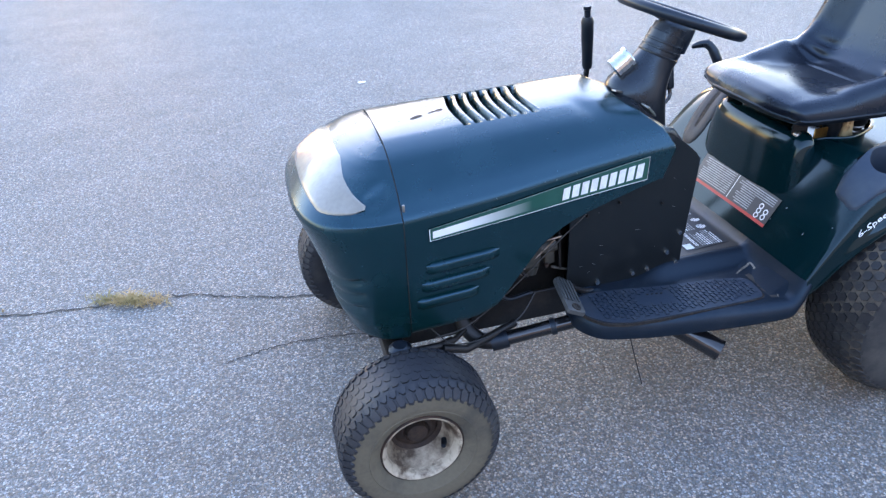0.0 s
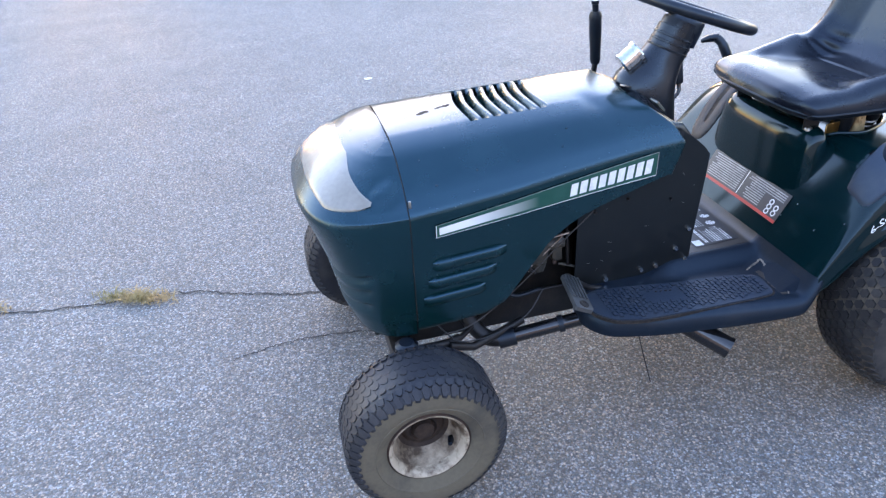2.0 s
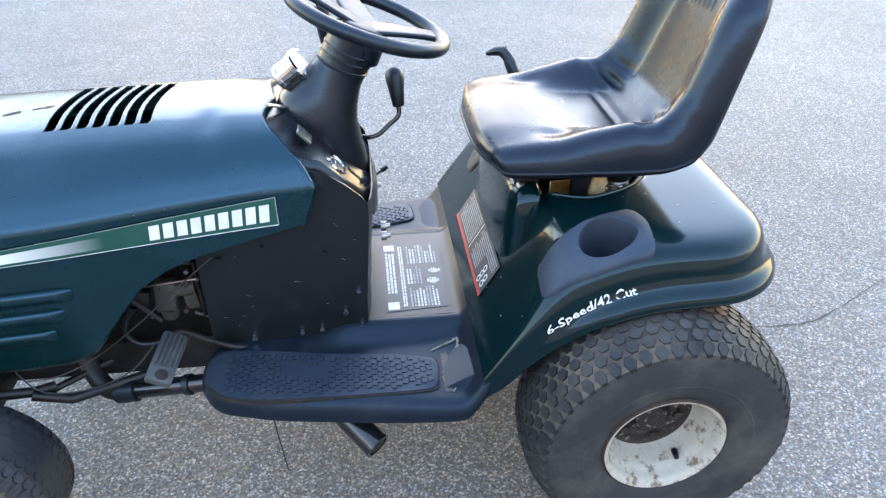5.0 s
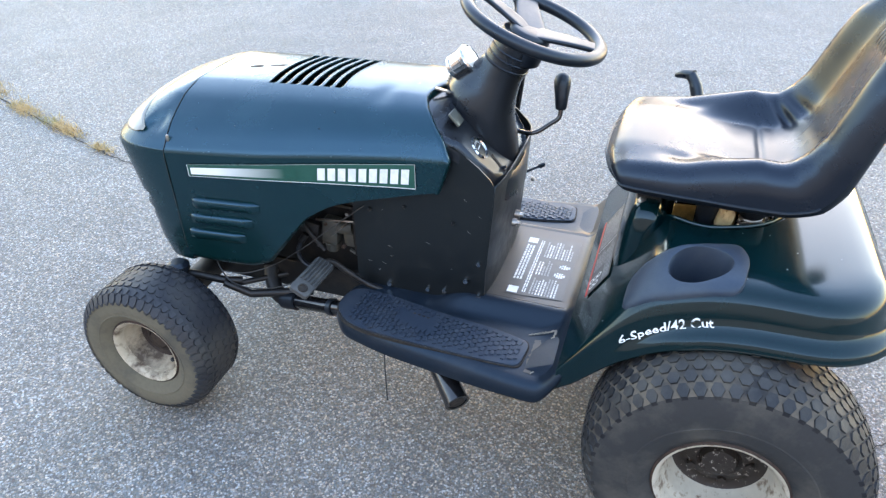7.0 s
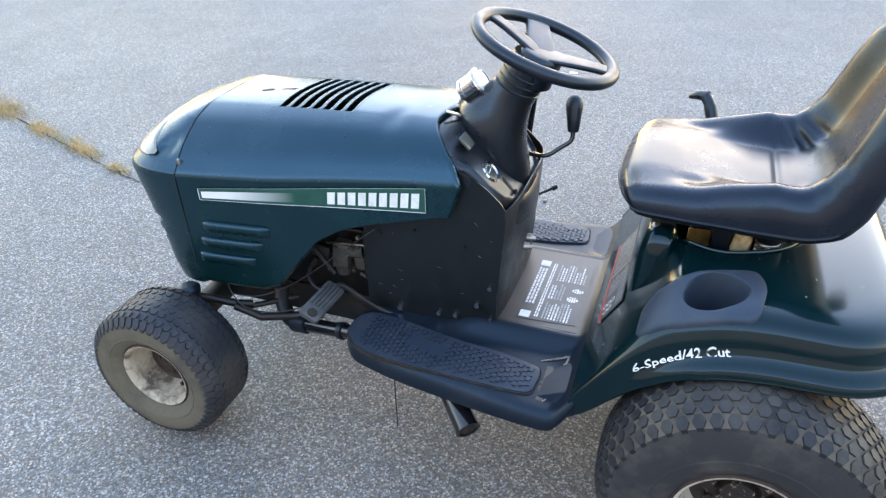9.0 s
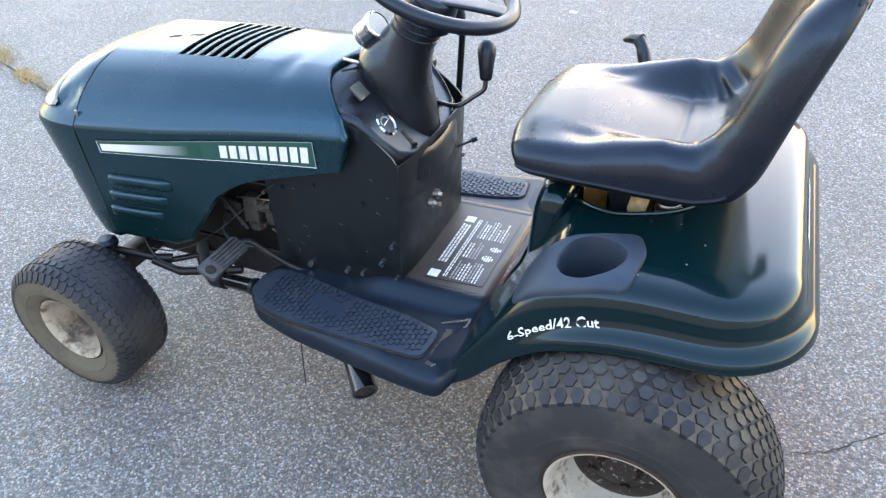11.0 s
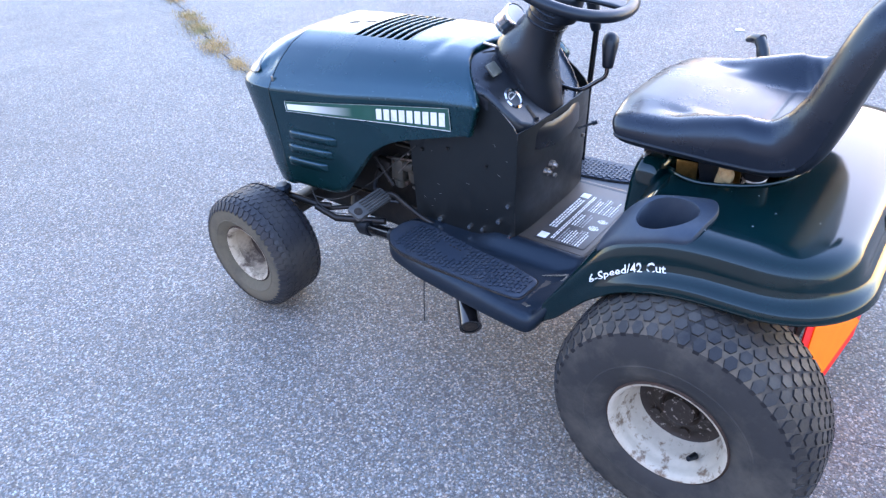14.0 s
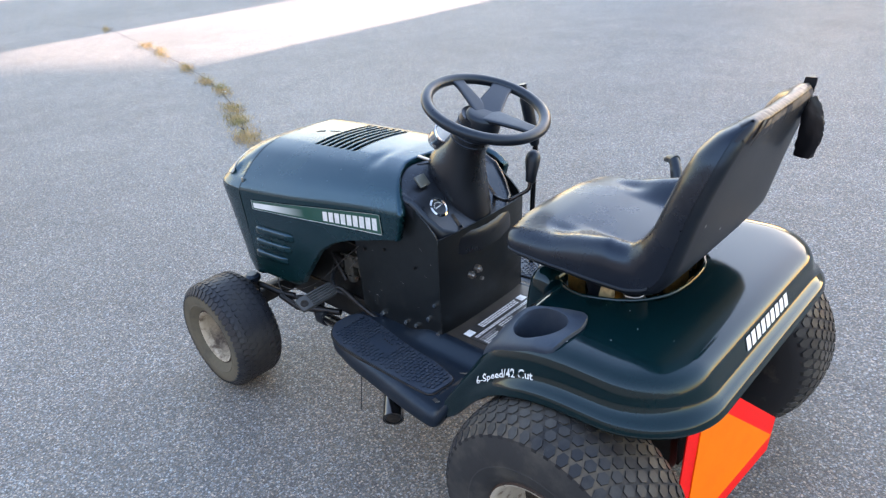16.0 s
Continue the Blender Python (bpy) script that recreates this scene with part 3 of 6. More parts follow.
def build_louvre(x0, x1, z0, z1, parent):
    """A pressed louvre: a half-round ridge with a dark slit above."""
    bm = bmesh.new()
    rows = []
    for f in np.linspace(0, 1, 15):
        x = x0 + (x1 - x0) * f
        z = z0 + (z1 - z0) * f
        e = min(1, min(f / 0.06, (1 - f) / 0.12)) ** 0.6
        row = []
        for a in np.linspace(0, math.pi, 9):
            zz = z + 0.0140 * math.cos(a) * (0.7 + 0.3 * e)
            row.append((x, side_y(x, zz) - 0.001 - 0.010 * e * math.sin(a) ** 0.8 * (1.25 - 0.5 * a / math.pi), zz))
        rows.append(row)
    grid(bm, rows)
    return part("louvre", bm, HOODPAINT, parent, sharp=80)


build_louvre(0.072, 0.236, 0.488, 0.491, hood)
build_louvre(0.060, 0.213, 0.446, 0.449, hood)
build_louvre(0.048, 0.188, 0.405, 0.406, hood)


def build_vent(x, k):
    """The pressed lip behind one slot of the hood's air vent."""
    w = lerp(x, HX, HW1) * 0.66
    bm = bmesh.new()
    rows = []
    for f in np.linspace(0, 1, 15):
        y = HC - w + 2 * w * f
        e = min(1, min(f, 1 - f) / 0.08) ** 0.5
        b = vent_bend(x, y) + 0.0092
        rows.append([(x + b + dx, y, top_z(x, y) + dz * e) for dx, dz in ((-0.0075, -0.0125), (-0.0045, -0.008), (-0.0012, -0.0018), (0.0, 0.0005), (0.0015, 0.0010), (0.0032, 0.0010), (0.0050, 0.0005), (0.0062, -0.001))])
    grid(bm, rows)
    part("vent_lip", bm, HOODPAINT, hood, sharp=60)


for k, x in enumerate(VENT_X):
    build_vent(x, k)

def build_hood_marks():
    """Dark spots ahead of the vent and small pale paint chips."""
    r = scratch_rand(41)
    for cx, cy, sx, sy in ((0.127, 0.015, 0.016, 0.008), (0.183, 0.032, 0.012, 0.007), (0.165, 0.028, 0.010, 0.005)):
        bm = bmesh.new()
        rim_pts = []
        for k in range(18):
            a = 2 * math.pi * k / 18
            q = 0.7 + 0.5 * r.random()
            x, y = cx + sx * q * math.cos(a), cy + sy * q * math.sin(a) + 0.3 * sx * math.cos(a)
            rim_pts.append(bm.verts.new((x, y, top_z(x, y) + 0.0004)))
        bm.faces.new(rim_pts)
        part("dark_spot", bm, RUST, hood, "dark spot on the hood top")
    for k in range(26):
        x, f = r.uniform(0.06, 0.58), r.uniform(0.02, 0.95)
        p = hood_point(x, f) + Vector((0, -0.0006, 0.0008))
        s = r.uniform(0.0008, 0.0022)
        bm = bmesh.new()
        loft(bm, [ring(p, (1, 0, 0), (0, -0.7, 0.7), s * r.uniform(0.6, 1.6), s * 0.7, 6), ring(p + Vector((0, -0.0003, 0.0003)), (1, 0, 0), (0, -0.7, 0.7), s * 0.5, s * 0.4, 6)])
        part("paint_chip", bm, GREYPRINT, hood)


build_hood_marks()

# nose: levels (z, front x, half width, squareness)
NOSE = [(0.312, -0.075, 0.230, 2.6), (0.320, -0.100, 0.251, 2.8), (0.36, -0.113, 0.256, 2.9), (0.41, -0.122, 0.259, 2.9), (0.47, -0.134, 0.262, 3.0), (0.53, -0.152, 0.265, 3.0), (0.575, -0.168, 0.267, 3.0), (0.597, -0.175, 0.267, 3.0),
        (0.608, -0.172, 0.264, 2.9), (0.617, -0.165, 0.254, 2.8), (0.635, -0.149, 0.233, 2.6), (0.655, -0.126, 0.208, 2.5), (0.675, -0.098, 0.184, 2.4), (0.692, -0.066, 0.162, 2.3), (0.700, -0.045, 0.150, 2.3), (0.707, -0.022, 0.128, 2.2), (0.714, 0.004, 0.090, 2.1), (0.720, 0.03, 0.02, 2.0)]


def nose_level(z):
    zs = [r[0] for r in NOSE]
    return tuple(lerp(z, zs, [r[k] for r in NOSE]) for k in (1, 2, 3))


def nose_point(z, a, out=0.0):
    """a from -1 (left seam) through 0 (front) to 1 (right seam)."""
    xf, w, e = nose_level(z)
    if z > 0.600:
        prof = hood_profile(0.032)[::-1]
        w = lerp(z, [q[1] for q in prof], [q[0] for q in prof]) - 0.0004
    t = a * math.pi / 2
    c, s = abs(math.cos(t)) ** (2 / e), math.copysign(abs(math.sin(t)) ** (2 / e), a)
    return Vector((0.03 - (0.03 - xf + out) * c, HC + (w + out) * s, z + out * 0.4))


def build_nose():
    bm = bmesh.new()
    rows = []
    zs = sorted(set([r[0] for r in NOSE] + [float(v) for v in np.linspace(0.33, 0.59, 90)] + [float(v) for v in np.linspace(0.61, 0.712, 50)]))
    for z in zs:
        row = []
        for a in np.linspace(-1, 1, 81):
            p = nose_point(z, a)
            # three curved ledges stepped into the front, each with a crisp upper edge, and a slight tuck below
            for k, zc in enumerate((0.466, 0.427, 0.390)):
                reach = 0.80 - 0.045 * k
                if abs(a) < reach:
                    q = (zc + 0.026 * (abs(a) / reach) ** 2.4 - z) / 0.030
                    g = smooth(q / 0.22) * (1 - smooth((q - 0.22) / 0.78)) * smooth((reach - abs(a)) / 0.10)
                    p = p + Vector((0.009 * g * math.cos(a * 1.5), 0.0075 * g * -math.sin(a * 1.5), 0))
            # the hollow between the lens and the hood
            if abs(a) > 0.77 and 0.60 < z < 0.70:
                brow = 0.649 + 0.06 * (abs(a) - 0.8)
                f = (z - 0.622) / (brow - 0.622)
                g = smooth(f) if f < 1 else math.exp(-(((z - brow) / 0.014) ** 2))
                g *= min(1, (abs(a) - 0.77) / 0.07) * min(1, max(0.0, (0.985 - abs(a)) / 0.05))
                p = p + Vector((0.001 * g, -math.copysign(0.009 * g, a), -0.004 * g))
            row.append(p)
        rows.append(row)
    grid(bm, rows)
    return part("grille_nose", bm, HOODPAINT, tractor, "dark green moulded nose with curved grooves", sharp=60, thick=0.003)


nose = build_nose()


def build_lens():
    """The wide headlight lens that wraps round the sloping nose."""
    bm = bmesh.new()
    rows = []
    for a in np.linspace(-0.815, 0.815, 57):
        q = abs(a) / 0.815
        lo = 0.624 + 0.014 * max(0, 1 - (q / 0.55) ** 2) + 0.008 * max(0, (q - 0.6) / 0.4) ** 1.6
        hi = 0.694 - 0.012 * q**2 - 0.040 * max(0, (q - 0.35) / 0.65) ** 1.3
        hi = max(hi, lo + 0.008)
        blunt = max(0.0, (q - 0.90) / 0.10) ** 2
        lo = lo + min(0.006, 0.4 * (hi - lo)) * blunt
        rows.append([nose_point(lo + (hi - lo) * f, a, 0.0035 * min(1, min(f, 1 - f) / 0.06 + 0.15) * min(1, (1.001 - q) / 0.03 + 0.1)) for f in np.linspace(0, 1, 13)])
    grid(bm, rows)
    return part("headlight_lens", bm, LENS, nose, "clouded clear headlight lens", sharp=70)


build_lens()


def build_latch():
    bm = bmesh.new()
    p = hood_point(0.036, 0.62)
    box(bm, (0.006, 0.006, 0.016), Matrix.Translation(p + Vector((0, -0.002, 0.002))), 0.002)
    part("latch", bm, STEEL, nose, "small bare metal latch")


build_latch()
# dark gap between nose and hood
bm = bmesh.new()
seam = []
for s in (-1, 1):
    half = hood_profile(0.032)
    seam.append([(0.0305, HC + s * (y + 0.0008), z + 0.0008) for y, z in half] + [(0.0305, HC + s * (0.2685 - 0.001 * k), 0.60 - 0.04 * k) for k in range(7)])
line = seam[0][::-1] + seam[1][1:]
grid(bm, [[(x - 0.0007, y, z) for x, y, z in line], [(x + 0.0007, y, z) for x, y, z in line]])
part("hood_seam", bm, DARKFILL, hood, "dark seam between hood and nose")


# ---- side decal and its plain letter shapes ----
def decal_z(x, f):
    """Height on the decal: f 0 at its lower edge, 1 at its upper."""
    t = (x - 0.082) / (0.592 - 0.082)
    low = 0.556 + 0.030 * t
    high = 0.584 + 0.058 * t
    return low + (high - low) * f


def decal_strip(name, x0, x1, f0, f1, material, out, parent, label="", slant=0.0, n=10):
    bm = bmesh.new()
    rows = []
    for g in np.linspace(0, 1, n):
        row = []
        for f in (f0, (f0 + f1) / 2, f1):
            x = x0 + (x1 - x0) * g + slant * (f - f0)
            z = decal_z(x, f)
            row.append((x, side_y(x, z) - out, z))
        rows.append(row)
    grid(bm, rows)
    return part(name, bm, material, parent, label)


decal = decal_strip("decal", 0.082, 0.592, 0.0, 1.0, DECAL, 0.0022, tractor, "green side decal with white stripe and worn edge")
decal_strip("decal_border", 0.082, 0.592, 0.0, 0.03, WHITE, 0.0030, decal)
decal_strip("decal_border", 0.082, 0.592, 0.975, 1.0, GREYPRINT, 0.0030, decal)
decal_strip("decal_border", 0.5905, 0.592, 0.0, 1.0, GREYPRINT, 0.0031, decal)
decal_strip("decal_border", 0.082, 0.0835, 0.0, 1.0, WHITE, 0.0031, decal)
decal_strip("stripe", 0.089, 0.335, 0.18, 0.74, stripe_material(0.15, 0.31), 0.0030, decal, "white stripe fading to green", n=16)


def letter_shapes(put, x0, x1, n, slant, material, parent, name="letter_block"):
    """Plain white blocks in place of a maker's lettering; put(x, f) gives a point."""
    w = (x1 - x0) / n
    for k in range(n):
        a, b = x0 + w * k + w * 0.13, x0 + w * (k + 1) - w * 0.13
        bm = bmesh.new()
        grid(bm, [[put(x + slant * f, f) for f in (0.0, 0.5, 1.0)] for x in (a, (a + b) / 2, b)])
        part(name, bm, material, parent)


def on_decal(x, f):
    z = decal_z(x, 0.17 + 0.62 * f)
    return (x, side_y(x, z) - 0.0032, z)


letter_shapes(on_decal, 0.378, 0.580, 9, 0.003, WHITE, decal)


# ---- wheels ----
def shoulder(f):
    """How far the round-shouldered tread falls at f of its half width."""
    return 0.031 * min(1.0, abs(f)) ** 3.2


def tyre_profile(r, rim_r, w, crown=0.006):
    """(radius, along y) from the outer bead over the tread to the inner bead; outer side is -y."""
    h = w / 2
    if r > 0.2:
        side = [(rim_r - 0.004, -h * 0.78), (rim_r + 0.004, -h * 0.86), (rim_r + (r - rim_r) * 0.22, -h * 0.985), (rim_r + (r - rim_r) * 0.42, -h), (rim_r + (r - rim_r) * 0.62, -h * 0.985)]
        crown = [(r - shoulder(f), -h * f) for f in (0.93, 0.84, 0.72, 0.58, 0.42, 0.25)]
        return side + crown + [(r, 0)] + [(a, -b) for a, b in (side[2:] + crown)[::-1]] + [(rim_r, h * 0.8)]
    return [(rim_r - 0.004, -h * 0.66), (rim_r + 0.004, -h * 0.75), (rim_r + (r - rim_r) * 0.25, -h * 0.945), (rim_r + (r - rim_r) * 0.5, -h), (rim_r + (r - rim_r) * 0.75, -h * 0.965), (r - 0.012, -h * 0.86), (r - 0.004, -h * 0.72), (r - 0.001, -h * 0.4), (r, 0),
            (r - 0.001, h * 0.4), (r - 0.004, h * 0.72), (r - 0.012, h * 0.86), (rim_r + (r - rim_r) * 0.75, h * 0.965), (rim_r + (r - rim_r) * 0.5, h), (rim_r + (r - rim_r) * 0.25, h * 0.975), (rim_r, h * 0.8)]


def build_wheel(name, m, r, rim_r, w, dish, rear, label):
    wheel = empty(name, m, tractor)
    tagged(wheel, label)
    prof = tyre_profile(r, rim_r, w)
    bm = bmesh.new()
    lathe(bm, prof[:6] if rear else prof[:5], 72)
    side = part("sidewall", bm, SIDEWALL_DARK if rear else SIDEWALL, wheel, "dusty grey sidewall" if rear else "tan dust-caked sidewall", sharp=60)
    bm = bmesh.new()
    lathe(bm, [(rim_r + (r - rim_r) * f, -w / 2 * g - 0.0015 * s) for f, g, s in (((0.30, 0.985, 0), (0.32, 0.985, 1), (0.34, 0.988, 1), (0.36, 0.99, 0)) if rear else ((0.30, 0.956, 0), (0.32, 0.958, 1), (0.34, 0.964, 1), (0.36, 0.969, 0)))], 72)
    part("sidewall_ring", bm, SIDEWALL_DARK if rear else SIDEWALL, wheel)
    bm = bmesh.new()
    lathe(bm, prof[5:] if rear else prof[4:], 72)
    tread = part("tyre", bm, TREADDUST if rear else RUBBER, wheel, "black rubber tyre with worn turf tread", sharp=60)
    # raised tread blocks
    verts, faces = [], []
    rnd = scratch_rand(int(r * 1000))

    def block(theta, y, length, width, turn, height, shape):
        corners = []
        for u, v in shape:
            du, dv = u * length / 2, v * width / 2
            c, s = math.cos(turn), math.sin(turn)
            corners.append((du * c - dv * s, du * s + dv * c))
        i = len(verts)
        k = len(corners)
        for lift, shrink in ((-0.004, 1.0), (height, 0.93)):
            for du, dv in corners:
                yy = y + dv * shrink
                rad = r - (shoulder(yy / (w / 2)) if rear else 0.0224 * max(0, (abs(yy) / (w / 2) - 0.62) / 0.38) ** 2) + lift
                th = theta + du * shrink / r
                verts.append((rad * math.cos(th), yy, rad * math.sin(th)))
        faces.append(tuple(i + k + j for j in range(k)))
        for j in range(k):
            faces.append((i + j, i + (j + 1) % k, i + k + (j + 1) % k, i + k + j))

    hexa = [(-1, 0), (-0.5, -1), (0.5, -1), (1, 0), (0.5, 1), (-0.5, 1)]
    zig = [(-1, -0.7), (-0.2, -1), (1, -0.6), (1, 0.5), (0.3, 1), (-1, 0.6)]
    if rear:
        count, lanes = 54, [-0.84, -0.63, -0.42, -0.21, 0, 0.21, 0.42, 0.63, 0.84]
        for k in range(count):
            for j, f in enumerate(lanes):
                th = 2 * math.pi * (k + 0.5 * (j % 2)) / count
                block(th, f * w / 2, 2 * math.pi * r / count * 0.85, w / 2 * 0.204, 0, 0.0030 * rnd.uniform(0.75, 1.0), hexa)
    else:
        count, lanes = 52, [-0.90, -0.70, -0.42, -0.14, 0.14, 0.42, 0.70, 0.90]
        for k in range(count):
            for j, f in enumerate(lanes):
                th = 2 * math.pi * (k + 0.5 * (j % 2)) / count
                block(th, f * w / 2, 2 * math.pi * r / count * 0.74, w / 2 * 0.24, 0.25 if j % 2 else -0.25, 0.0010 * rnd.uniform(0.3, 1.0), zig)
    me = bpy.data.meshes.new("tread_relief")
    me.from_pydata(verts, [], faces)
    me.materials.append(TREAD if rear else RUBBER)
    blocks = new("tread_relief", me)
    blocks.parent = wheel
    tagged(blocks, "rows of worn rubber tread blocks", kind="stuff")
    # rim: rusty bead edge, white flange and barrel, dark dished disc
    h = w / 2
    fl = -h * (0.80 if rear else 0.68)
    deep = fl + dish
    bm = bmesh.new()
    lathe(bm, [(rim_r - 0.004, fl + 0.012), (rim_r + 0.005, fl + 0.004), (rim_r + 0.0065, fl - 0.003), (rim_r + 0.004, fl - 0.008), (rim_r + 0.001, fl - 0.0095)], 64)
    part("bead_edge", bm, RUST, wheel, "rusty outer edge of the rim", sharp=60)
    bm = bmesh.new()
    lathe(bm, [(rim_r + 0.001, fl - 0.0095), (rim_r - 0.004, fl - 0.008), (rim_r - 0.009, fl + 0.002), (rim_r - 0.011, fl + 0.012)], 64)
    part("rim_flange", bm, RIMWHITE if rear else RIM, wheel, "off-white rolled rim edge", sharp=50)
    bm = bmesh.new()
    lathe(bm, [(rim_r - 0.011, fl + 0.012), (rim_r - 0.013, fl + 0.020), (rim_r - 0.016, fl + 0.024), (rim_r - 0.019, fl + 0.034), (rim_r - 0.022, fl + dish * 0.8), (rim_r - 0.028, deep - 0.002)], 64)
    part("rim", bm, RIMWHITE if rear else RIMDIRTY, wheel, "white steel rim, chipped and rusty" if rear else "off-white steel rim with rust and dirt", sharp=50)
    bm = bmesh.new()
    lathe(bm, [(rim_r - 0.026, deep - 0.004), (rim_r - 0.036, deep + 0.004), (rim_r * 0.55, deep + 0.002), (rim_r * 0.46, deep - 0.006), (rim_r * 0.36, deep - 0.008), (rim_r * 0.30, deep - 0.002), (rim_r * 0.26, deep - 0.016), (0.001, deep - 0.018)], 48)
    part("disc", bm, DISC if rear else DARKRUST, wheel, "wheel disc caked with dark brown dirt", sharp=50)
    bm = bmesh.new()
    tube(bm, [(rim_r * 0.66, fl + 0.034, -rim_r * 0.38), (rim_r * 0.58, fl + 0.014, -rim_r * 0.34)], [0.007, 0.005], 10)
    part("valve", bm, BLACK, wheel, "black rubber valve stem")
    if rear:
        for k in range(5):
            a = 2 * math.pi * k / 5 + 0.4
            bm = bmesh.new()
            tube(bm, [(0.052 * math.cos(a), deep, 0.052 * math.sin(a)), (0.052 * math.cos(a), deep - 0.012, 0.052 * math.sin(a))], 0.009, 6)
            part("lug_nut", bm, DISC, wheel)
    return wheel


FRONT_Z, REAR_Z = 0.174, 0.247
build_wheel("front_wheel", pose(0.0, -0.353, FRONT_Z, 0, 0, 0), 0.1710, 0.084, 0.155, 0.054, False, "small front wheel with tan dirty sidewall and rusty rim")
build_wheel("front_wheel", pose(0.0, 0.41, FRONT_Z, 0, 0, 180), 0.1710, 0.084, 0.155, 0.054, False, "small front wheel on the far side, dusty")
build_wheel("rear_wheel", pose(1.24, CY - 0.383, REAR_Z, 0, 25, 0), 0.242, 0.109, 0.193, 0.072, True, "large rear wheel with turf tread and rusty white rim")
build_wheel("rear_wheel", pose(1.24, CY + 0.383, REAR_Z, 0, 70, 180), 0.242, 0.107, 0.215, 0.072, True, "large rear wheel on the far side with turf tread")


# ---- rear fender body ----
PATH_Y, BACK_X, CORNER = 0.365, 1.442, 0.13
PROF = [(-0.10, 0.000), (-0.075, -0.0001), (-0.052, -0.0008), (-0.034, -0.0030), (-0.019, -0.0080), (-0.008, -0.0170), (-0.001, -0.029), (0.0035, -0.044), (0.0065, -0.060), (0.0095, -0.073), (0.0145, -0.083), (0.0215, -0.090), (0.0280, -0.097), (0.0320, -0.104), (0.0335, -0.111), (0.033, -0.118)]


def fender_depth(x):
    return lerp(x, [0.9, 1.2, 1.32, 1.5], [0.80, 0.80, 0.76, 0.76])


def fender_drop(x):
    return lerp(x, [0.93, 0.96, 1.0, 1.04, 1.08, 1.12, 1.16, 1.20, 1.24], [0.162, 0.146, 0.112, 0.077, 0.048, 0.026, 0.011, 0.003, 0.0])


TOP_Z = 0.592


def apron(x, y):
    e = min(1, abs(y - CY) / 0.37)
    slope, foot = 1.75 - 0.15 * e**2, 0.905
    d = x - foot
    return 0.305 + (0.5 * (d + math.sqrt(d * d + 0.010**2)) - 0.002) * slope


def fender_z(x, y, d):
    """Height of the fender at (x, y), d metres outside its rim line."""
    pd = lerp(d, [p[0] for p in PROF], [p[1] for p in PROF])
    z = TOP_Z + pd * fender_depth(x) - fender_drop(x) * min(1, max(0, (d + 0.10) / 0.10))
    return smin(apron(x, y) + 0.6 * max(0, d + 0.01), z, 0.05) - lerp(x, [0.93, 0.97, 1.02, 1.10], [0.030, 0.022, 0.008, 0.0]) * min(1.0, max(0.0, (d + 0.004) / 0.036)) - 0.044 * min(1.0, max(0.0, (1 - bowl(x, y)) / 0.10))


def bowl(x, y):
    """Below 1 inside the sunken bowl under the seat."""
    ry = lerp(x, [1.05, 1.15, 1.33], [0.182, 0.178, 0.118])
    return abs((x - 1.1725) / 0.1225) ** 2.8 + abs((y - CY) / ry) ** 2.8


def fender_station(s):
    """s 0..1 along the rim from the left front, round the back, to the right front: base point and outward way."""
    straight, arc, back = BACK_X - CORNER - 0.93, CORNER * math.pi / 2, 2 * (PATH_Y - CORNER)
    total = 2 * straight + 2 * arc + back
    q = s * total
    if q > total / 2:
        p, o = fender_station((total - q) / total)
        return Vector((p.x, 2 * CY - p.y, 0)), Vector((o.x, -o.y, 0))
    if q < straight:
        return Vector((0.93 + q, CY - PATH_Y, 0)), Vector((0, -1, 0))
    q -= straight
    if q < arc:
        a = q / CORNER
        o = Vector((math.sin(a), -math.cos(a), 0))
        return Vector((BACK_X - CORNER, CY - PATH_Y + CORNER, 0)) + o * CORNER, o
    q -= arc
    return Vector((BACK_X, CY - PATH_Y + CORNER + q, 0)), Vector((1, 0, 0))


def fender_surface(x, y, d=None):
    return fender_z(x, y, max(abs(y - CY) - PATH_Y, x - BACK_X) if d is None else d)


def fender_out(x, d):
    """The lower edge flares over the wheel, and hardly at all where it meets the foot board."""
    return min(d, 0.005) + max(0.0, d - 0.005) * lerp(x, [0.93, 1.0, 1.06, 1.14], [0.12, 0.25, 0.6, 1.0])


def build_fender():
    bm = bmesh.new()
    rows = []
    for s in np.linspace(0, 1, 161):
        p, o = fender_station(s)
        row = []
        for d, _ in PROF:
            q = p + o * fender_out(p.x, d)
            z = fender_z(p.x + o.x * d, p.y + o.y * d, d)
            row.append((q.x, q.y, z))
        rows.append(row)
    grid(bm, rows)
    # the flat top inside the rim and the sloping front apron
    rows = []
    for s in np.linspace(0, 1, 241)[:121]:
        p, o = fender_station(s)
        q = p - o * 0.10
        if abs(o.x) > 0.9999:
            break
        half = CY - q.y
        rows.append([(q.x, CY + half * f, fender_surface(q.x, CY + half * f)) for f in np.linspace(-1, 1, 101)])
    grid(bm, rows)
    bmesh.ops.remove_doubles(bm, verts=bm.verts, dist=0.00002)
    return part("rear_fender", bm, PAINT, tractor, "glossy dark green rear fender body", sharp=60, up="weld")


fender = build_fender()


def build_lip():
    """The rolled lower edge of the fender."""
    pts = []
    for s in np.linspace(0, 1, 121):
        p, o = fender_station(s)
        e = PROF[-1][0]
        q = p + o * (fender_out(p.x, e) - 0.003)
        pts.append((q.x, q.y, fender_z(p.x + o.x * e, p.y + o.y * e, e)))
    bm = bmesh.new()
    tube(bm, pts, 0.004, 8)
    part("fender_lip", bm, PAINT, fender, "rolled lower edge")


build_lip()


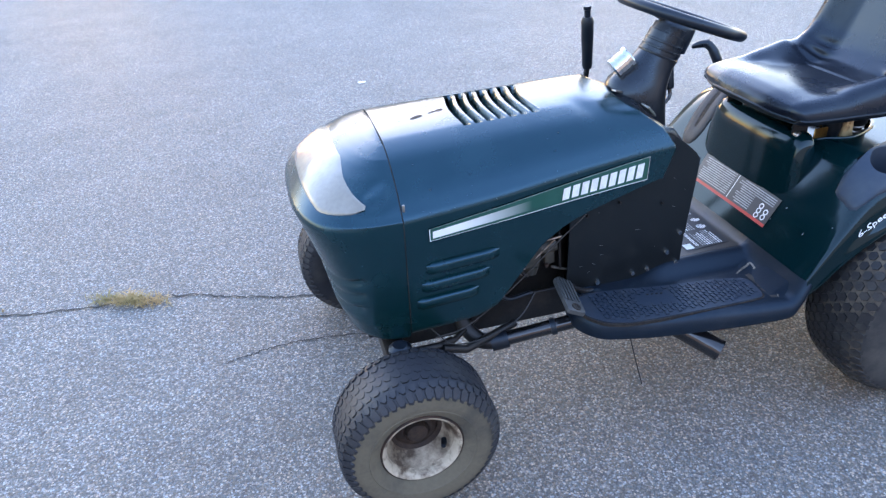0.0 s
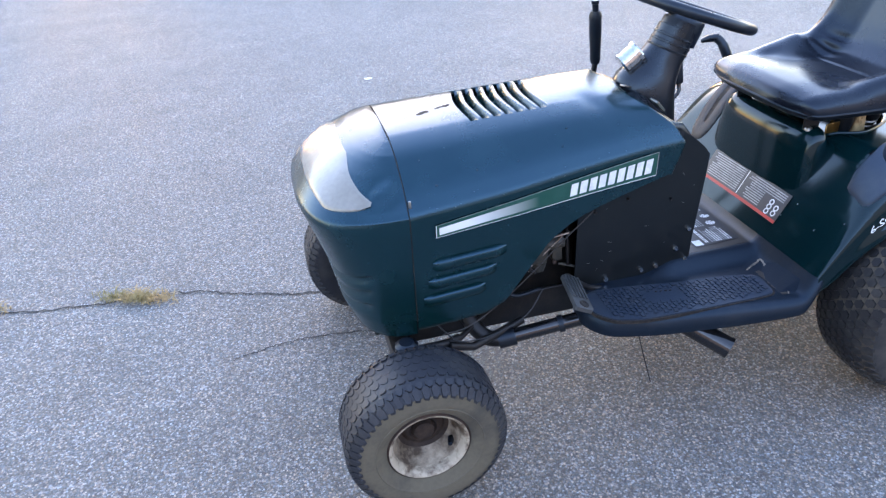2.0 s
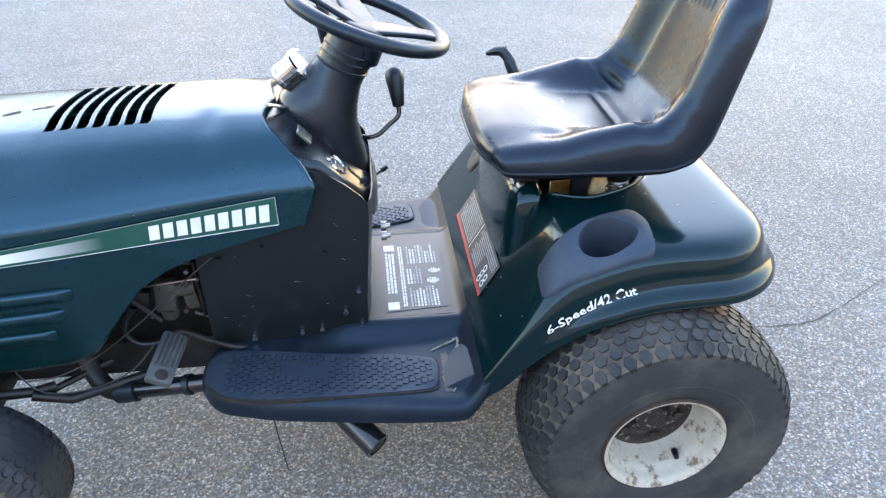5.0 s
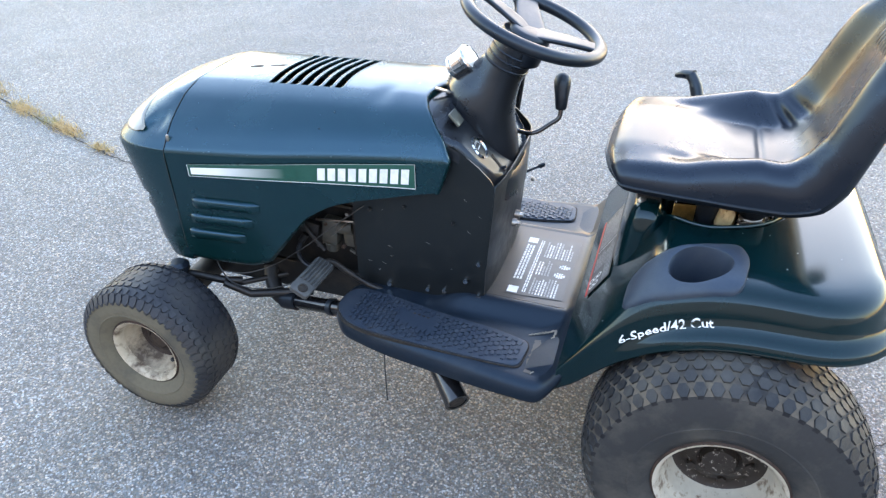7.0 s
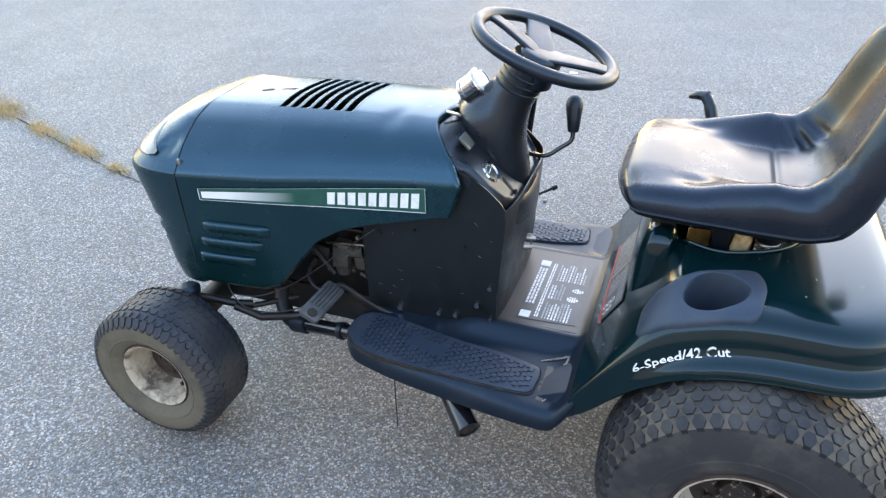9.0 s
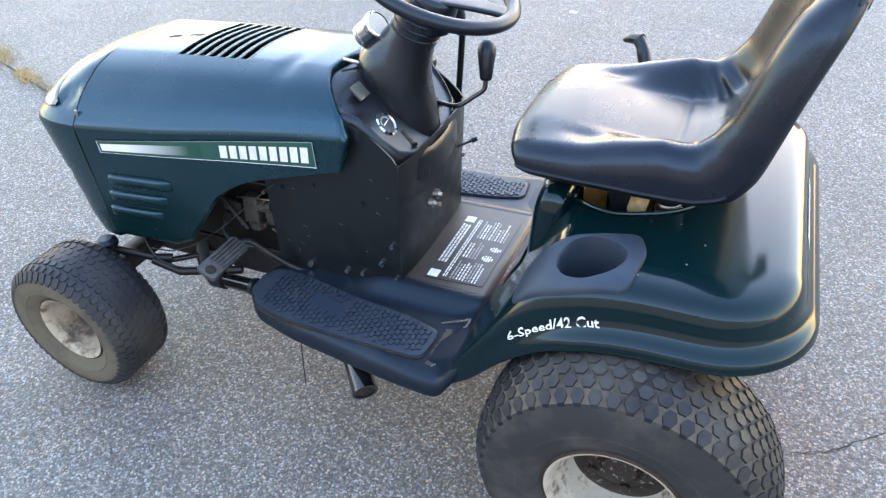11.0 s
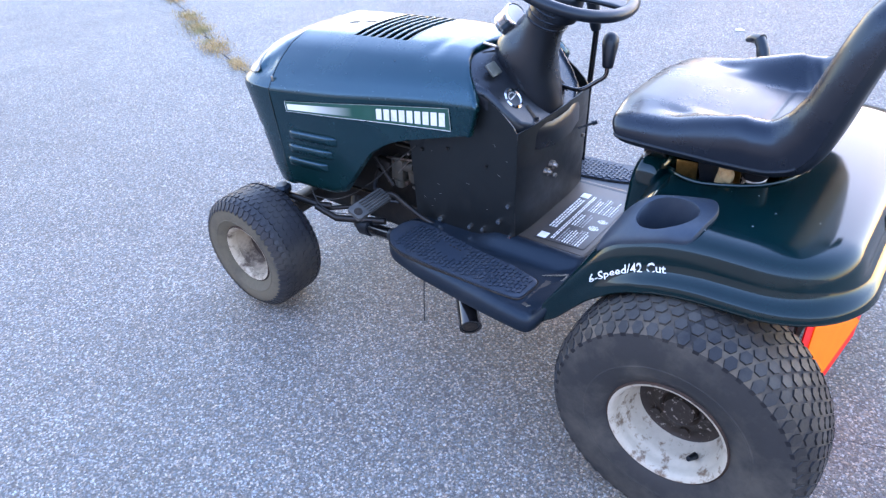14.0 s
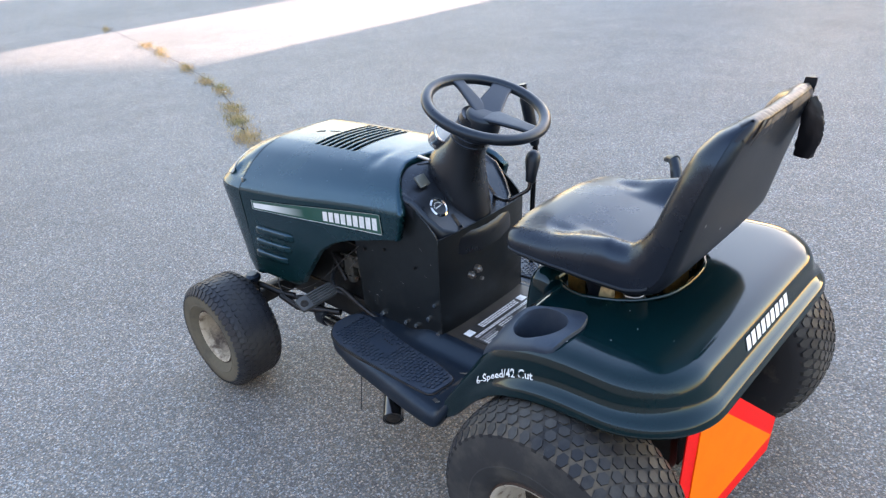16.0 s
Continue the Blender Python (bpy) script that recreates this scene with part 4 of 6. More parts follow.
def build_hump():
    """The raised middle of the fender in front of and under the seat."""
    bm = bmesh.new()
    rings = []
    for z, x0, x1, w, e in ((0.44, 0.986, 1.085, 0.190, 3.6), (0.50, 0.990, 1.083, 0.184, 3.6), (0.55, 0.996, 1.080, 0.177, 3.8), (0.575, 1.001, 1.077, 0.172, 3.8), (0.590, 1.007, 1.072, 0.165, 4.0), (0.600, 1.014, 1.066, 0.157, 4.0), (0.6055, 1.022, 1.060, 0.149, 4.0), (0.607, 1.030, 1.054, 0.141, 4.0)):
        cx, hx = (x0 + x1) / 2, (x1 - x0) / 2
        r = []
        for k in range(56):
            t = 2 * math.pi * k / 56
            c, s = math.cos(t), math.sin(t)
            r.append((cx + hx * math.copysign(abs(c) ** (2 / e), c), CY + w * math.copysign(abs(s) ** (2 / e), s), z))
        rings.append(r)
    loft(bm, rings)
    return part("seat_hump", bm, PAINT, fender, "raised green hump under the seat", sharp=50)


build_hump()


def build_bowl_rim():
    """The rolled bead round the bowl."""
    pts = []
    for a in np.linspace(-2.2, 2.2, 60):
        c, s = math.cos(a), math.sin(a)
        k = 0.02
        while bowl(1.1725 + k * c, CY + k * s) < 1 and k < 0.3:
            k += 0.001
        x, y = 1.1725 + k * c, CY + k * s
        pts.append((x, y, fender_surface(x, y) + 0.001))
    bm = bmesh.new()
    tube(bm, pts, 0.0035, 8)
    part("bowl_rim", bm, PAINT, fender, "rolled bead round the bowl")


build_bowl_rim()


def build_cup_holder():
    cx, cy = 1.142, -0.291
    poly = [Vector((x, y, 0)) for x, y in rounded_outline([(1.026, -0.338), (1.031, -0.262), (1.088, -0.264), (1.142, -0.238), (1.204, -0.220), (1.219, -0.264), (1.207, -0.346), (1.110, -0.347)], 0.018)]

    def reach(a):
        """Distance from the well's middle to the tray's edge."""
        d, best = Vector((math.cos(a), math.sin(a), 0)), 0.05
        for p, q in zip(poly, poly[1:] + poly[:1]):
            p, e = p - Vector((cx, cy, 0)), q - p
            det = d.x * -e.y + e.x * d.y
            if abs(det) > 1e-9:
                s = (p.x * -e.y + e.x * p.y) / det
                t = (d.x * p.y - d.y * p.x) / det
                if s > 0 and -1e-6 <= t <= 1 + 1e-6:
                    best = s
        return best

    n = 64
    outer, hole = [], []
    for k in range(n):
        a = 2 * math.pi * k / n
        outer.append((cx + reach(a) * math.cos(a), cy + reach(a) * math.sin(a)))
        b = a - radians(20)
        r = 1 / math.hypot(math.cos(b) / 0.050, math.sin(b) / 0.039)
        hole.append((cx + r * math.cos(a), cy + r * math.sin(a)))
    rows = []
    for f, lift in ((0, -0.014), (0.0, 0.003), (0.05, 0.008), (0.3, 0.009), (0.6, 0.009), (0.85, 0.009), (0.95, 0.0085), (1.0, 0.004)):
        row = []
        for (ax, ay), (bx, by) in zip(outer, hole):
            x, y = ax + (bx - ax) * f, ay + (by - ay) * f
            row.append((x, y, fender_surface(x, y) + lift))
        rows.append(row)
    for dz, sh in ((-0.03, 0.97), (-0.07, 0.92), (-0.085, 0.85)):
        rows.append([(cx + (x - cx) * sh, cy + (y - cy) * sh, 0.585 + dz) for x, y in hole])
    bm = bmesh.new()
    vs = grid(bm, rows, close_v=True)
    bm.faces.new(vs[-1])
    return part("cup_holder", bm, PADRUBBER, fender, "dull black plastic cup holder tray", sharp=45)


def cut_fender_hole():
    """Takes the fender's top away under the cup holder's well."""
    me = fender.data
    b = bmesh.new()
    b.from_mesh(me)
    gone = []
    for f in b.faces:
        c = f.calc_center_median()
        if ((c.x - 1.142) / 0.060) ** 2 + ((c.y + 0.288) / 0.048) ** 2 < 1 and c.z > 0.5:
            gone.append(f)
    bmesh.ops.delete(b, geom=gone, context="FACES")
    b.to_mesh(me)
    b.free()


build_cup_holder()
cut_fender_hole()


def build_slot_plate():
    """Height lever quadrant on the far fender."""
    bm = bmesh.new()
    rows_o, n = [], 36
    for f, lift in ((0, -0.01), (0, 0.004), (0.15, 0.009), (0.6, 0.009), (1, 0.006)):
        row = []
        for k in range(n):
            t = 2 * math.pi * k / n
            c, s = math.cos(t), math.sin(t)
            ax, ay = 0.090 * math.copysign(abs(c) ** 0.5, c), 0.040 * math.copysign(abs(s) ** 0.6, s)
            bx, by = 0.066 * math.copysign(abs(c) ** 0.5, c), 0.008 * math.copysign(abs(s) ** 0.6, s)
            x, y = 1.078 + ax + (bx - ax) * f, CY + 0.243 + ay + (by - ay) * f
            row.append((x, y, fender_surface(x, y) + lift))
        rows_o.append(row)
    vs = grid(bm, rows_o, close_v=True)
    plate = part("lever_plate", bm, RUBBER, tractor, "black slotted lever plate")
    # dark strip under the opening, in place of the slot's shade
    bm = bmesh.new()
    rows = []
    for x in np.linspace(1.012, 1.144, 12):
        rows.append([(x, CY + 0.243 + y, fender_surface(x, CY + 0.243) + 0.004) for y in (-0.009, 0.009)])
    grid(bm, rows)
    part("slot", bm, DARKFILL, plate, "dark strip for the shade in the slot")
    bm = bmesh.new()
    tube(bm, curve_points([(1.10, CY + 0.30, 0.56), (1.10, CY + 0.305, 0.62), (1.105, CY + 0.308, 0.655)], 4), 0.006, 8)
    tube(bm, curve_points([(1.115, CY + 0.30, 0.630), (1.104, CY + 0.312, 0.655), (1.092, CY + 0.326, 0.685), (1.080, CY + 0.338, 0.700)], 6), [0.013] * 6 + [0.0145] * 6 + [0.013] * 7, 12)
    tube(bm, curve_points([(1.086, CY + 0.336, 0.700), (1.065, CY + 0.350, 0.697), (1.046, CY + 0.362, 0.688)], 5), [0.013, 0.013, 0.012, 0.012, 0.011, 0.011, 0.010, 0.009, 0.008, 0.007, 0.005], 10)
    part("height_lever", bm, BLACK, plate, "black plastic finger-grip lever handle")


build_slot_plate()


# ---- writing on the fender ----
def text_mesh(words, size):
    cu = bpy.data.curves.new("words", "FONT")
    cu.body, cu.size, cu.resolution_u, cu.offset = words, size, 3, 0.0003
    ob = bpy.data.objects.new("words", cu)
    scene.collection.objects.link(ob)
    me = bpy.data.meshes.new_from_object(ob.evaluated_get(bpy.context.evaluated_depsgraph_get()))
    bpy.data.objects.remove(ob)
    b = bmesh.new()
    b.from_mesh(me)
    bpy.data.meshes.remove(me)
    return b


def build_speed_text():
    """Bold lettering that follows the fender's outer band; its second half is worn."""
    whole = text_mesh("6-Speed/42 Cut", 0.020)
    width = max(v.co.x for v in whole.verts)
    whole.free()
    for words, material, label in (("6-Speed/", WHITE, "white lettering reading 6-Speed/"), ("42 Cut", WORNPRINT, "worn white lettering reading 42 Cut")):
        bm = text_mesh(words, 0.020)
        end = max(v.co.x for v in bm.verts)
        shift = 0.0 if material is WHITE else width - end
        for v in bm.verts:
            u, h = (v.co.x + shift) / width, v.co.y / 0.0146
            x = 1.034 + 0.143 * u - 0.0045 * h
            d = 0.0125 - 0.0065 * h
            v.co = (x, CY - PATH_Y - fender_out(x, d) - 0.0018, fender_z(x, CY - PATH_Y - d, d) + 0.0004)
        part("lettering", bm, material, fender, label)


build_speed_text()


def on_back(y, f):
    d = lerp(-0.069 + 0.034 * f, [p[1] for p in PROF[9:4:-1]], [p[0] for p in PROF[9:4:-1]])
    z = fender_z(BACK_X + d, y, d)
    return (BACK_X + d + 0.0018, y, z + 0.0004)


emblem = empty("rear_emblem", Matrix(), tractor)
letter_shapes(lambda y, f: on_back(y, 0.05 + 0.95 * f), CY - 0.105, CY + 0.098, 9, 0.003, WHITE, emblem)
tagged(emblem, "plain white letter shapes on the rear band")


def build_fender_chips():
    r = scratch_rand(63)
    for k in range(22):
        x, y = (r.uniform(0.95, 1.0), r.uniform(-0.33, -0.12)) if k < 9 else (r.uniform(1.18, 1.42), r.uniform(-0.32, 0.30))
        if bowl(x, y) < 1.2:
            continue
        s = r.uniform(0.0008, 0.0018)
        bm = bmesh.new()
        pts = [bm.verts.new((x + s * q * math.cos(a), y + s * q * math.sin(a), fender_surface(x + s * q * math.cos(a), y + s * q * math.sin(a)) + 0.0009)) for a, q in ((i * 1.05, r.uniform(0.5, 1.2)) for i in range(6))]
        bm.faces.new(pts)
        part("paint_chip", bm, GREYPRINT, fender)


build_fender_chips()


# ---- foot boards and deck ----
DECK_Z = 0.3275


def deck_z(x, y):
    """Top of the moulded boards and the raised centre deck, sweeping up into the apron behind."""
    rise = smooth((0.212 - abs(y - CY)) / 0.050) * smooth((x - 0.60) / 0.10)
    rise = max(rise, 0.55 * smooth((0.262 - abs(y - CY)) / 0.10) * smooth((x - 0.855) / 0.05))
    return -smin(-0.300 - (DECK_Z - 0.300) * rise, 0.0035 - apron(x, y), 0.007 + 0.015 * rise)


def board_outline(sign):
    pts = [(0.418, 0.175), (0.412, 0.255), (0.45, 0.310), (0.56, 0.340), (0.70, 0.360), (0.82, 0.378), (0.895, 0.387), (0.945, 0.374), (0.966, 0.335), (0.962, 0.20), (0.958, 0.110), (0.50, 0.110)]
    out = []
    o = rounded_outline(pts, 0.035)
    for p, q in zip(o, o[1:] + o[:1]):
        n = max(1, int(math.hypot(q[0] - p[0], q[1] - p[1]) / 0.012))
        out += [(p[0] + (q[0] - p[0]) * k / n, CY + sign * (p[1] + (q[1] - p[1]) * k / n)) for k in range(n)]
    return out


def pad_outline(sign, inset=0.0):
    pts = [(0.452, 0.194), (0.428, 0.222), (0.428, 0.276), (0.464, 0.314), (0.516, 0.330), (0.583, 0.335), (0.70, 0.339), (0.80, 0.340), (0.852, 0.337), (0.858, 0.277), (0.853, 0.258), (0.78, 0.239), (0.66, 0.226), (0.532, 0.202)]
    o = rounded_outline(pts, 0.018)
    cx, cy = 0.64, 0.275
    o = [(x - inset * math.copysign(1, x - cx) * min(1, abs(x - cx) / 0.18), y - inset * math.copysign(1, y - cy) * min(1, abs(y - cy) / 0.03)) for x, y in o]
    return [(x, CY + sign * y) for x, y in o]


def build_board(sign):
    o = board_outline(sign)
    cy = CY + sign * 0.245
    rows = []
    for inset, dz in ((0.012, -0.052), (0.0, -0.045), (-0.002, -0.030), (0.002, -0.014), (0.008, -0.005), (0.015, -0.0012), (0.024, 0.0004), (0.034, 0.0)) + tuple((0.034 + 0.010 * k, 0.0) for k in range(1, 10)):
        row = []
        for x, y in o:
            w = Vector((min(0.84, max(0.53, x)) - x, cy - y))
            w = w * min(0.97, inset / max(0.05, w.length))
            px, py = x + w.x, y + w.y
            low = min(1.0, max(0.0, -dz / 0.05))
            under = -0.006 * smooth((0.156 - abs(py - CY)) / 0.02)
            row.append((px, py, deck_z(px, py) + dz + 0.010 * smooth((x - 0.70) / 0.25) * low + under))
        rows.append(row)
    bm = bmesh.new()
    vs = grid(bm, rows, close_v=True)
    bm.faces.new(vs[-1])
    bm.faces.new(vs[0][::-1])
    board = part("foot_board", bm, BOARD, tractor, "scuffed black moulded foot board", sharp=50)
    # the inlaid pad in its dark groove
    bm = bmesh.new()
    slab(bm, pad_outline(sign, -0.0035), 0.296, 0.3030, 0.0)
    part("pad_groove", bm, DARKFILL, board, "dark groove round the pad")
    bm = bmesh.new()
    slab(bm, pad_outline(sign), 0.296, 0.3058, 0.002)
    pad = part("foot_pad", bm, PADRUBBER, tractor, "dusty black rubber foot pad with block tread")
    if sign < 0:
        r = scratch_rand(19)
        for way, widths, dusty in (([(0.871, -0.232), (0.876, -0.262), (0.877, -0.300), (0.872, -0.335)], (0.012, 0.026, 0.026, 0.012), True), ([(0.850, -0.222), (0.866, -0.213), (0.882, -0.207), (0.903, -0.199)], (0.003, 0.0055, 0.008, 0.004), False), ([(0.903, -0.197), (0.900, -0.225), (0.896, -0.250), (0.890, -0.281), (0.892, -0.307)], (0.002, 0.008, 0.011, 0.008, 0.003), False), ([(0.893, -0.300), (0.889, -0.318), (0.878, -0.337)], (0.002, 0.004, 0.0025), False)):
            bm = bmesh.new()
            path = curve_points([(x, y, 0) for x, y in way], 7)
            rows = []
            for k, p in enumerate(path):
                p = Vector(p)
                t = (Vector(path[min(k + 1, len(path) - 1)]) - Vector(path[max(k - 1, 0)])).normalized()
                h = lerp(k / (len(path) - 1), [j / (len(widths) - 1) for j in range(len(widths))], widths) * r.uniform(0.6, 1.25)
                off = r.uniform(-0.0015, 0.0015)
                rows.append([(p.x - t.y * (h * f + off), p.y + t.x * (h * f + off), deck_z(p.x - t.y * h * f, p.y + t.x * h * f) + (0.0009 if dusty else 0.0018)) for f in (-0.5, 0.0, 0.5)])
            grid(bm, rows)
            part("scuff_mark", bm, DECKDUST if dusty else SCUFF, board, "brown dust behind the pad" if dusty else "pale tan scuff worn into the plastic", up="all")
    # raised tread blocks on the pad: cross rows of short bars, every second one shifted
    bm = bmesh.new()
    lo_x, lo_y = [0.44, 0.532, 0.66, 0.78, 0.853], [0.205, 0.206, 0.230, 0.243, 0.262]
    hi_x, hi_y = [0.44, 0.464, 0.516, 0.60, 0.853], [0.285, 0.307, 0.324, 0.331, 0.333]
    kx, k = 0.470, 0
    while kx < 0.850:
        lo, hi = lerp(kx, lo_x, lo_y), lerp(kx, hi_x, hi_y)
        y, j = lo + 0.006 + 0.007 * (k % 2), 0
        while y < hi - 0.006:
            if not (0.56 < kx < 0.66 and abs(y - (lo + hi) / 2 + 0.012) < 0.024):
                box(bm, (0.0082, 0.0118, 0.0044), pose(kx, CY + sign * y, 0.3062, 0, 0, sign * (14 if (j + k) % 2 else -14)))
            y += 0.0142
            j += 1
        kx += 0.0112
        k += 1
    tagged(part("pad_relief", bm, PADRUBBER, pad, "small raised rubber blocks"), kind="stuff")
    # a moulded mark in the middle of the tread
    for k in range(4):
        bm = bmesh.new()
        box(bm, (0.006, 0.003, 0.003), pose(0.600 + 0.011 * k, CY + sign * (0.246 + 0.002 * k), 0.3062), 0.0008, 1)
        part("moulded_mark", bm, DARKFILL, pad)
    return board


board_left = build_board(-1)
board_right = build_board(1)


def build_deck():
    bm = bmesh.new()
    rows = []
    for x in [float(v) for v in np.linspace(0.66, 0.885, 10)] + [float(v) for v in np.linspace(0.890, 0.944, 16)]:
        rows.append([(x, CY + y, deck_z(x, CY + y)) for y in np.linspace(-0.153, 0.153, 41)])
    grid(bm, rows)
    deck = part("deck_plate", bm, DECKDUST, tractor, "dusty black centre deck plate", up="all", thick=0.003)
    # worn sticker on the deck
    bm = bmesh.new()
    slab(bm, [(0.770, -0.127), (0.897, -0.118), (0.901, 0.130), (0.770, 0.121)], DECK_Z + 0.0005, DECK_Z + 0.0011)
    st = part("deck_sticker", bm, STICKER, tractor, "worn dark instruction sticker with unreadable white print")
    r = scratch_rand(8)

    def words(x, h, y0, y1, material=WHITE, word=(0.006, 0.016), name="print_line"):
        """One line of unreadable print, as short bars."""
        b = bmesh.new()
        y = y0
        while y < y1 - 0.003:
            e = min(y1, y + r.uniform(*word))
            slab(b, [(x, y), (x + h, y), (x + h, e), (x, e)], DECK_Z + 0.0011, DECK_Z + 0.0014)
            y = e + r.uniform(0.0016, 0.0035)
        part(name, b, material, st)

    words(0.774, 0.023, -0.120, -0.096, word=(0.03, 0.03), name="print_square")
    words(0.774, 0.023, 0.094, 0.117, word=(0.03, 0.03), name="print_square")
    for k in range(3):
        words(0.776 + 0.0072 * k, 0.0046, -0.066, 0.086)
    for k in range(2):
        words(0.806 + 0.005 * k, 0.0030, -0.112, 0.110)
    for y0, y1, first, lines in ((-0.114, -0.048, 0.822, 9), (-0.036, 0.030, 0.820, 5), (0.040, 0.112, 0.824, 10)):
        for k in range(lines):
            words(first + 0.0068 * k, 0.0034, y0, y1 - r.choice((0, 0, 0.012, 0.024)), WHITE if r.random() < 0.5 else GREYPRINT, (0.004, 0.011))
    for x, y, w in ((0.862, -0.026, 0.022), (0.868, 0.010, 0.018)):
        for k in range(5):
            a = w * math.sin(math.pi * (k + 1) / 6)
            words(x + 0.0052 * k, 0.0040, y - a / 2, y + a / 2, WHITE, (0.004, 0.02), "print_figure")


build_deck()


def build_warning():
    """Warning sticker on the apron, with rows of unreadable print, a red band and five round signs."""
    def on_apron(u, v, out):
        x = 0.951 + 0.040 * v
        y = -0.165 + 0.311 * u
        p = Vector((x, y, fender_surface(x, y)))
        n = Vector((-0.868, 0, 0.496))
        return p + n * out

    def patch(u0, u1, v0, v1, out, material, parent, name, label=""):
        bm = bmesh.new()
        grid(bm, [[on_apron(u, v, out) for v in np.linspace(v0, v1, 5)] for u in np.linspace(u0, u1, 5)])
        return part(name, bm, material, parent, label)

    st = patch(0, 1, 0, 1, 0.0028, WARNGREY, tractor, "warning_sticker", "dark grey warning sticker with grey print and red band")
    patch(0, 1, 0.0, 0.10, 0.0036, REDPRINT, st, "red_band")
    r = scratch_rand(5)
    for half in (0, 1):
        for k in range(11):
            v = 0.17 + 0.072 * k
            lo = 0.03 if half else 0.54
            hi = lo + (0.45 if half else 0.42) * r.uniform(0.85, 1)
            if half and v < 0.62:
                lo = 0.24
            patch(lo, hi, v, v + 0.035, 0.0036, GREYPRINT, st, "print_bar")
    patch(0.505, 0.513, 0.12, 0.95, 0.0036, WHITE, st, "print_line")
    for k, (u, v) in enumerate([(0.06, 0.25), (0.06, 0.43), (0.13, 0.20), (0.13, 0.36), (0.13, 0.52)]):
        bm = bmesh.new()
        c = on_apron(u, v, 0.0042)
        nrm = Vector((-0.868, 0, 0.496))
        a, b = Vector((0, 1, 0)), nrm.cross(Vector((0, 1, 0)))
        grid(bm, [ring(c, a, b, 0.0078, n=16), ring(c + nrm * 0.0002, a, b, 0.0045, n=16)], close_v=True)
        part("round_sign", bm, WHITE, st)


build_warning()


# ---- dash, cowl and column ----
def cowl_x(z):
    """The cowl's rear edge."""
    return lerp(z, [0.295, 0.34, 0.43, 0.54, 0.597], [0.730, 0.731, 0.733, 0.741, 0.744])


def build_cowl():
    """Black side plates and rear face under the dash."""
    for s in (1, -1):
        bm = bmesh.new()
        y = CY + s * 0.165
        outline = [(0.43, 0.30)] + [(cowl_x(z) + 0.001, z) for z in np.linspace(0.297, 0.596, 12)] + [(0.735, 0.612), (0.71, 0.635), (0.66, 0.672), (0.60, 0.672), (0.43, 0.56)]
        a = [bm.verts.new((x, y, z)) for x, z in outline]
        b = [bm.verts.new((x, y - s * 0.004, z)) for x, z in outline]
        bm.faces.new(a)
        bm.faces.new(b[::-1])
        for k in range(len(a)):
            bm.faces.new((a[k], a[(k + 1) % len(a)], b[(k + 1) % len(a)], b[k]))
        plates = part("cowl_side", bm, PANEL, tractor, "black steel side plate with scratches and bolts")
    bm = bmesh.new()
    rows = []
    for z in np.linspace(0.295, 0.598, 14):
        x = cowl_x(z) + (0.003 if z > 0.40 else 0)
        rows.append([(x + 0.010 * (1 - abs(f) ** 4), CY + 0.165 * f, z) for f in np.linspace(-1, 1, 21)])
    grid(bm, rows)
    back = part("cowl_back", bm, PANEL, tractor, "black rear face of the dash cowl", thick=0.003)
    for y, z, r in ((-0.060, 0.485, 0.010), (-0.085, 0.478, 0.009)):
        bm = bmesh.new()
        tube(bm, [(0.768, CY + y, z), (0.778, CY + y, z)], [r, r], 14)
        tube(bm, [(0.776, CY + y, z), (0.786, CY + y, z)], [r * 0.6, r * 0.45], 10)
        part("switch", bm, STEEL, back, "small round metal switch")
    for y, z in ((0.09, 0.498), (-0.045, 0.45)):
        bm = bmesh.new()
        tube(bm, [(0.768, CY + y, z), (0.775, CY + y, z)], 0.005, 6)
        part("bolt", bm, STEEL, back)
    for x, z, r in ((0.509, 0.312, 0.0075), (0.641, 0.322, 0.006), (0.602, 0.318, 0.006), (0.718, 0.41, 0.006), (0.69, 0.36, 0.007), (0.72, 0.325, 0.006), (0.55, 0.52, 0.004), (0.66, 0.50, 0.004), (0.47, 0.50, 0.005)):
        bm = bmesh.new()
        tube(bm, [(x, CY - 0.166, z), (x, CY - 0.172, z)], [r, r * 0.85], 6)
        part("bolt", bm, CHROME if r > 0.0055 else IRON, plates)
    r = scratch_rand(31)
    for k in range(11):
        x, z, a = r.uniform(0.46, 0.73), r.uniform(0.34, 0.56), r.uniform(-0.9, 0.9)
        ln, w = r.uniform(0.0015, 0.006), 0.0004
        bm = bmesh.new()
        d = Vector((math.cos(a), 0, math.sin(a))) * ln
        n = Vector((-math.sin(a), 0, math.cos(a))) * w
        c = Vector((x, CY - 0.1661, z))
        grid(bm, [[c - d - n, c - d + n], [c + d - n * 0.3, c + d + n * 0.3]])
        part("scratch", bm, GREYPRINT, plates)


build_cowl()


def dash_z(x):
    return smin(0.712 - (x - 0.640) * 1.105, 0.733, 0.02)


def hood_line(y, x):
    """Height of the hood's rear edge above y, a little lower, rising freely behind it."""
    prof = hood_profile(0.63)
    return lerp(abs(y - HC), [p[0] for p in prof], [p[1] for p in prof]) - 0.006 + 1.5 * max(0.0, x - 0.650)


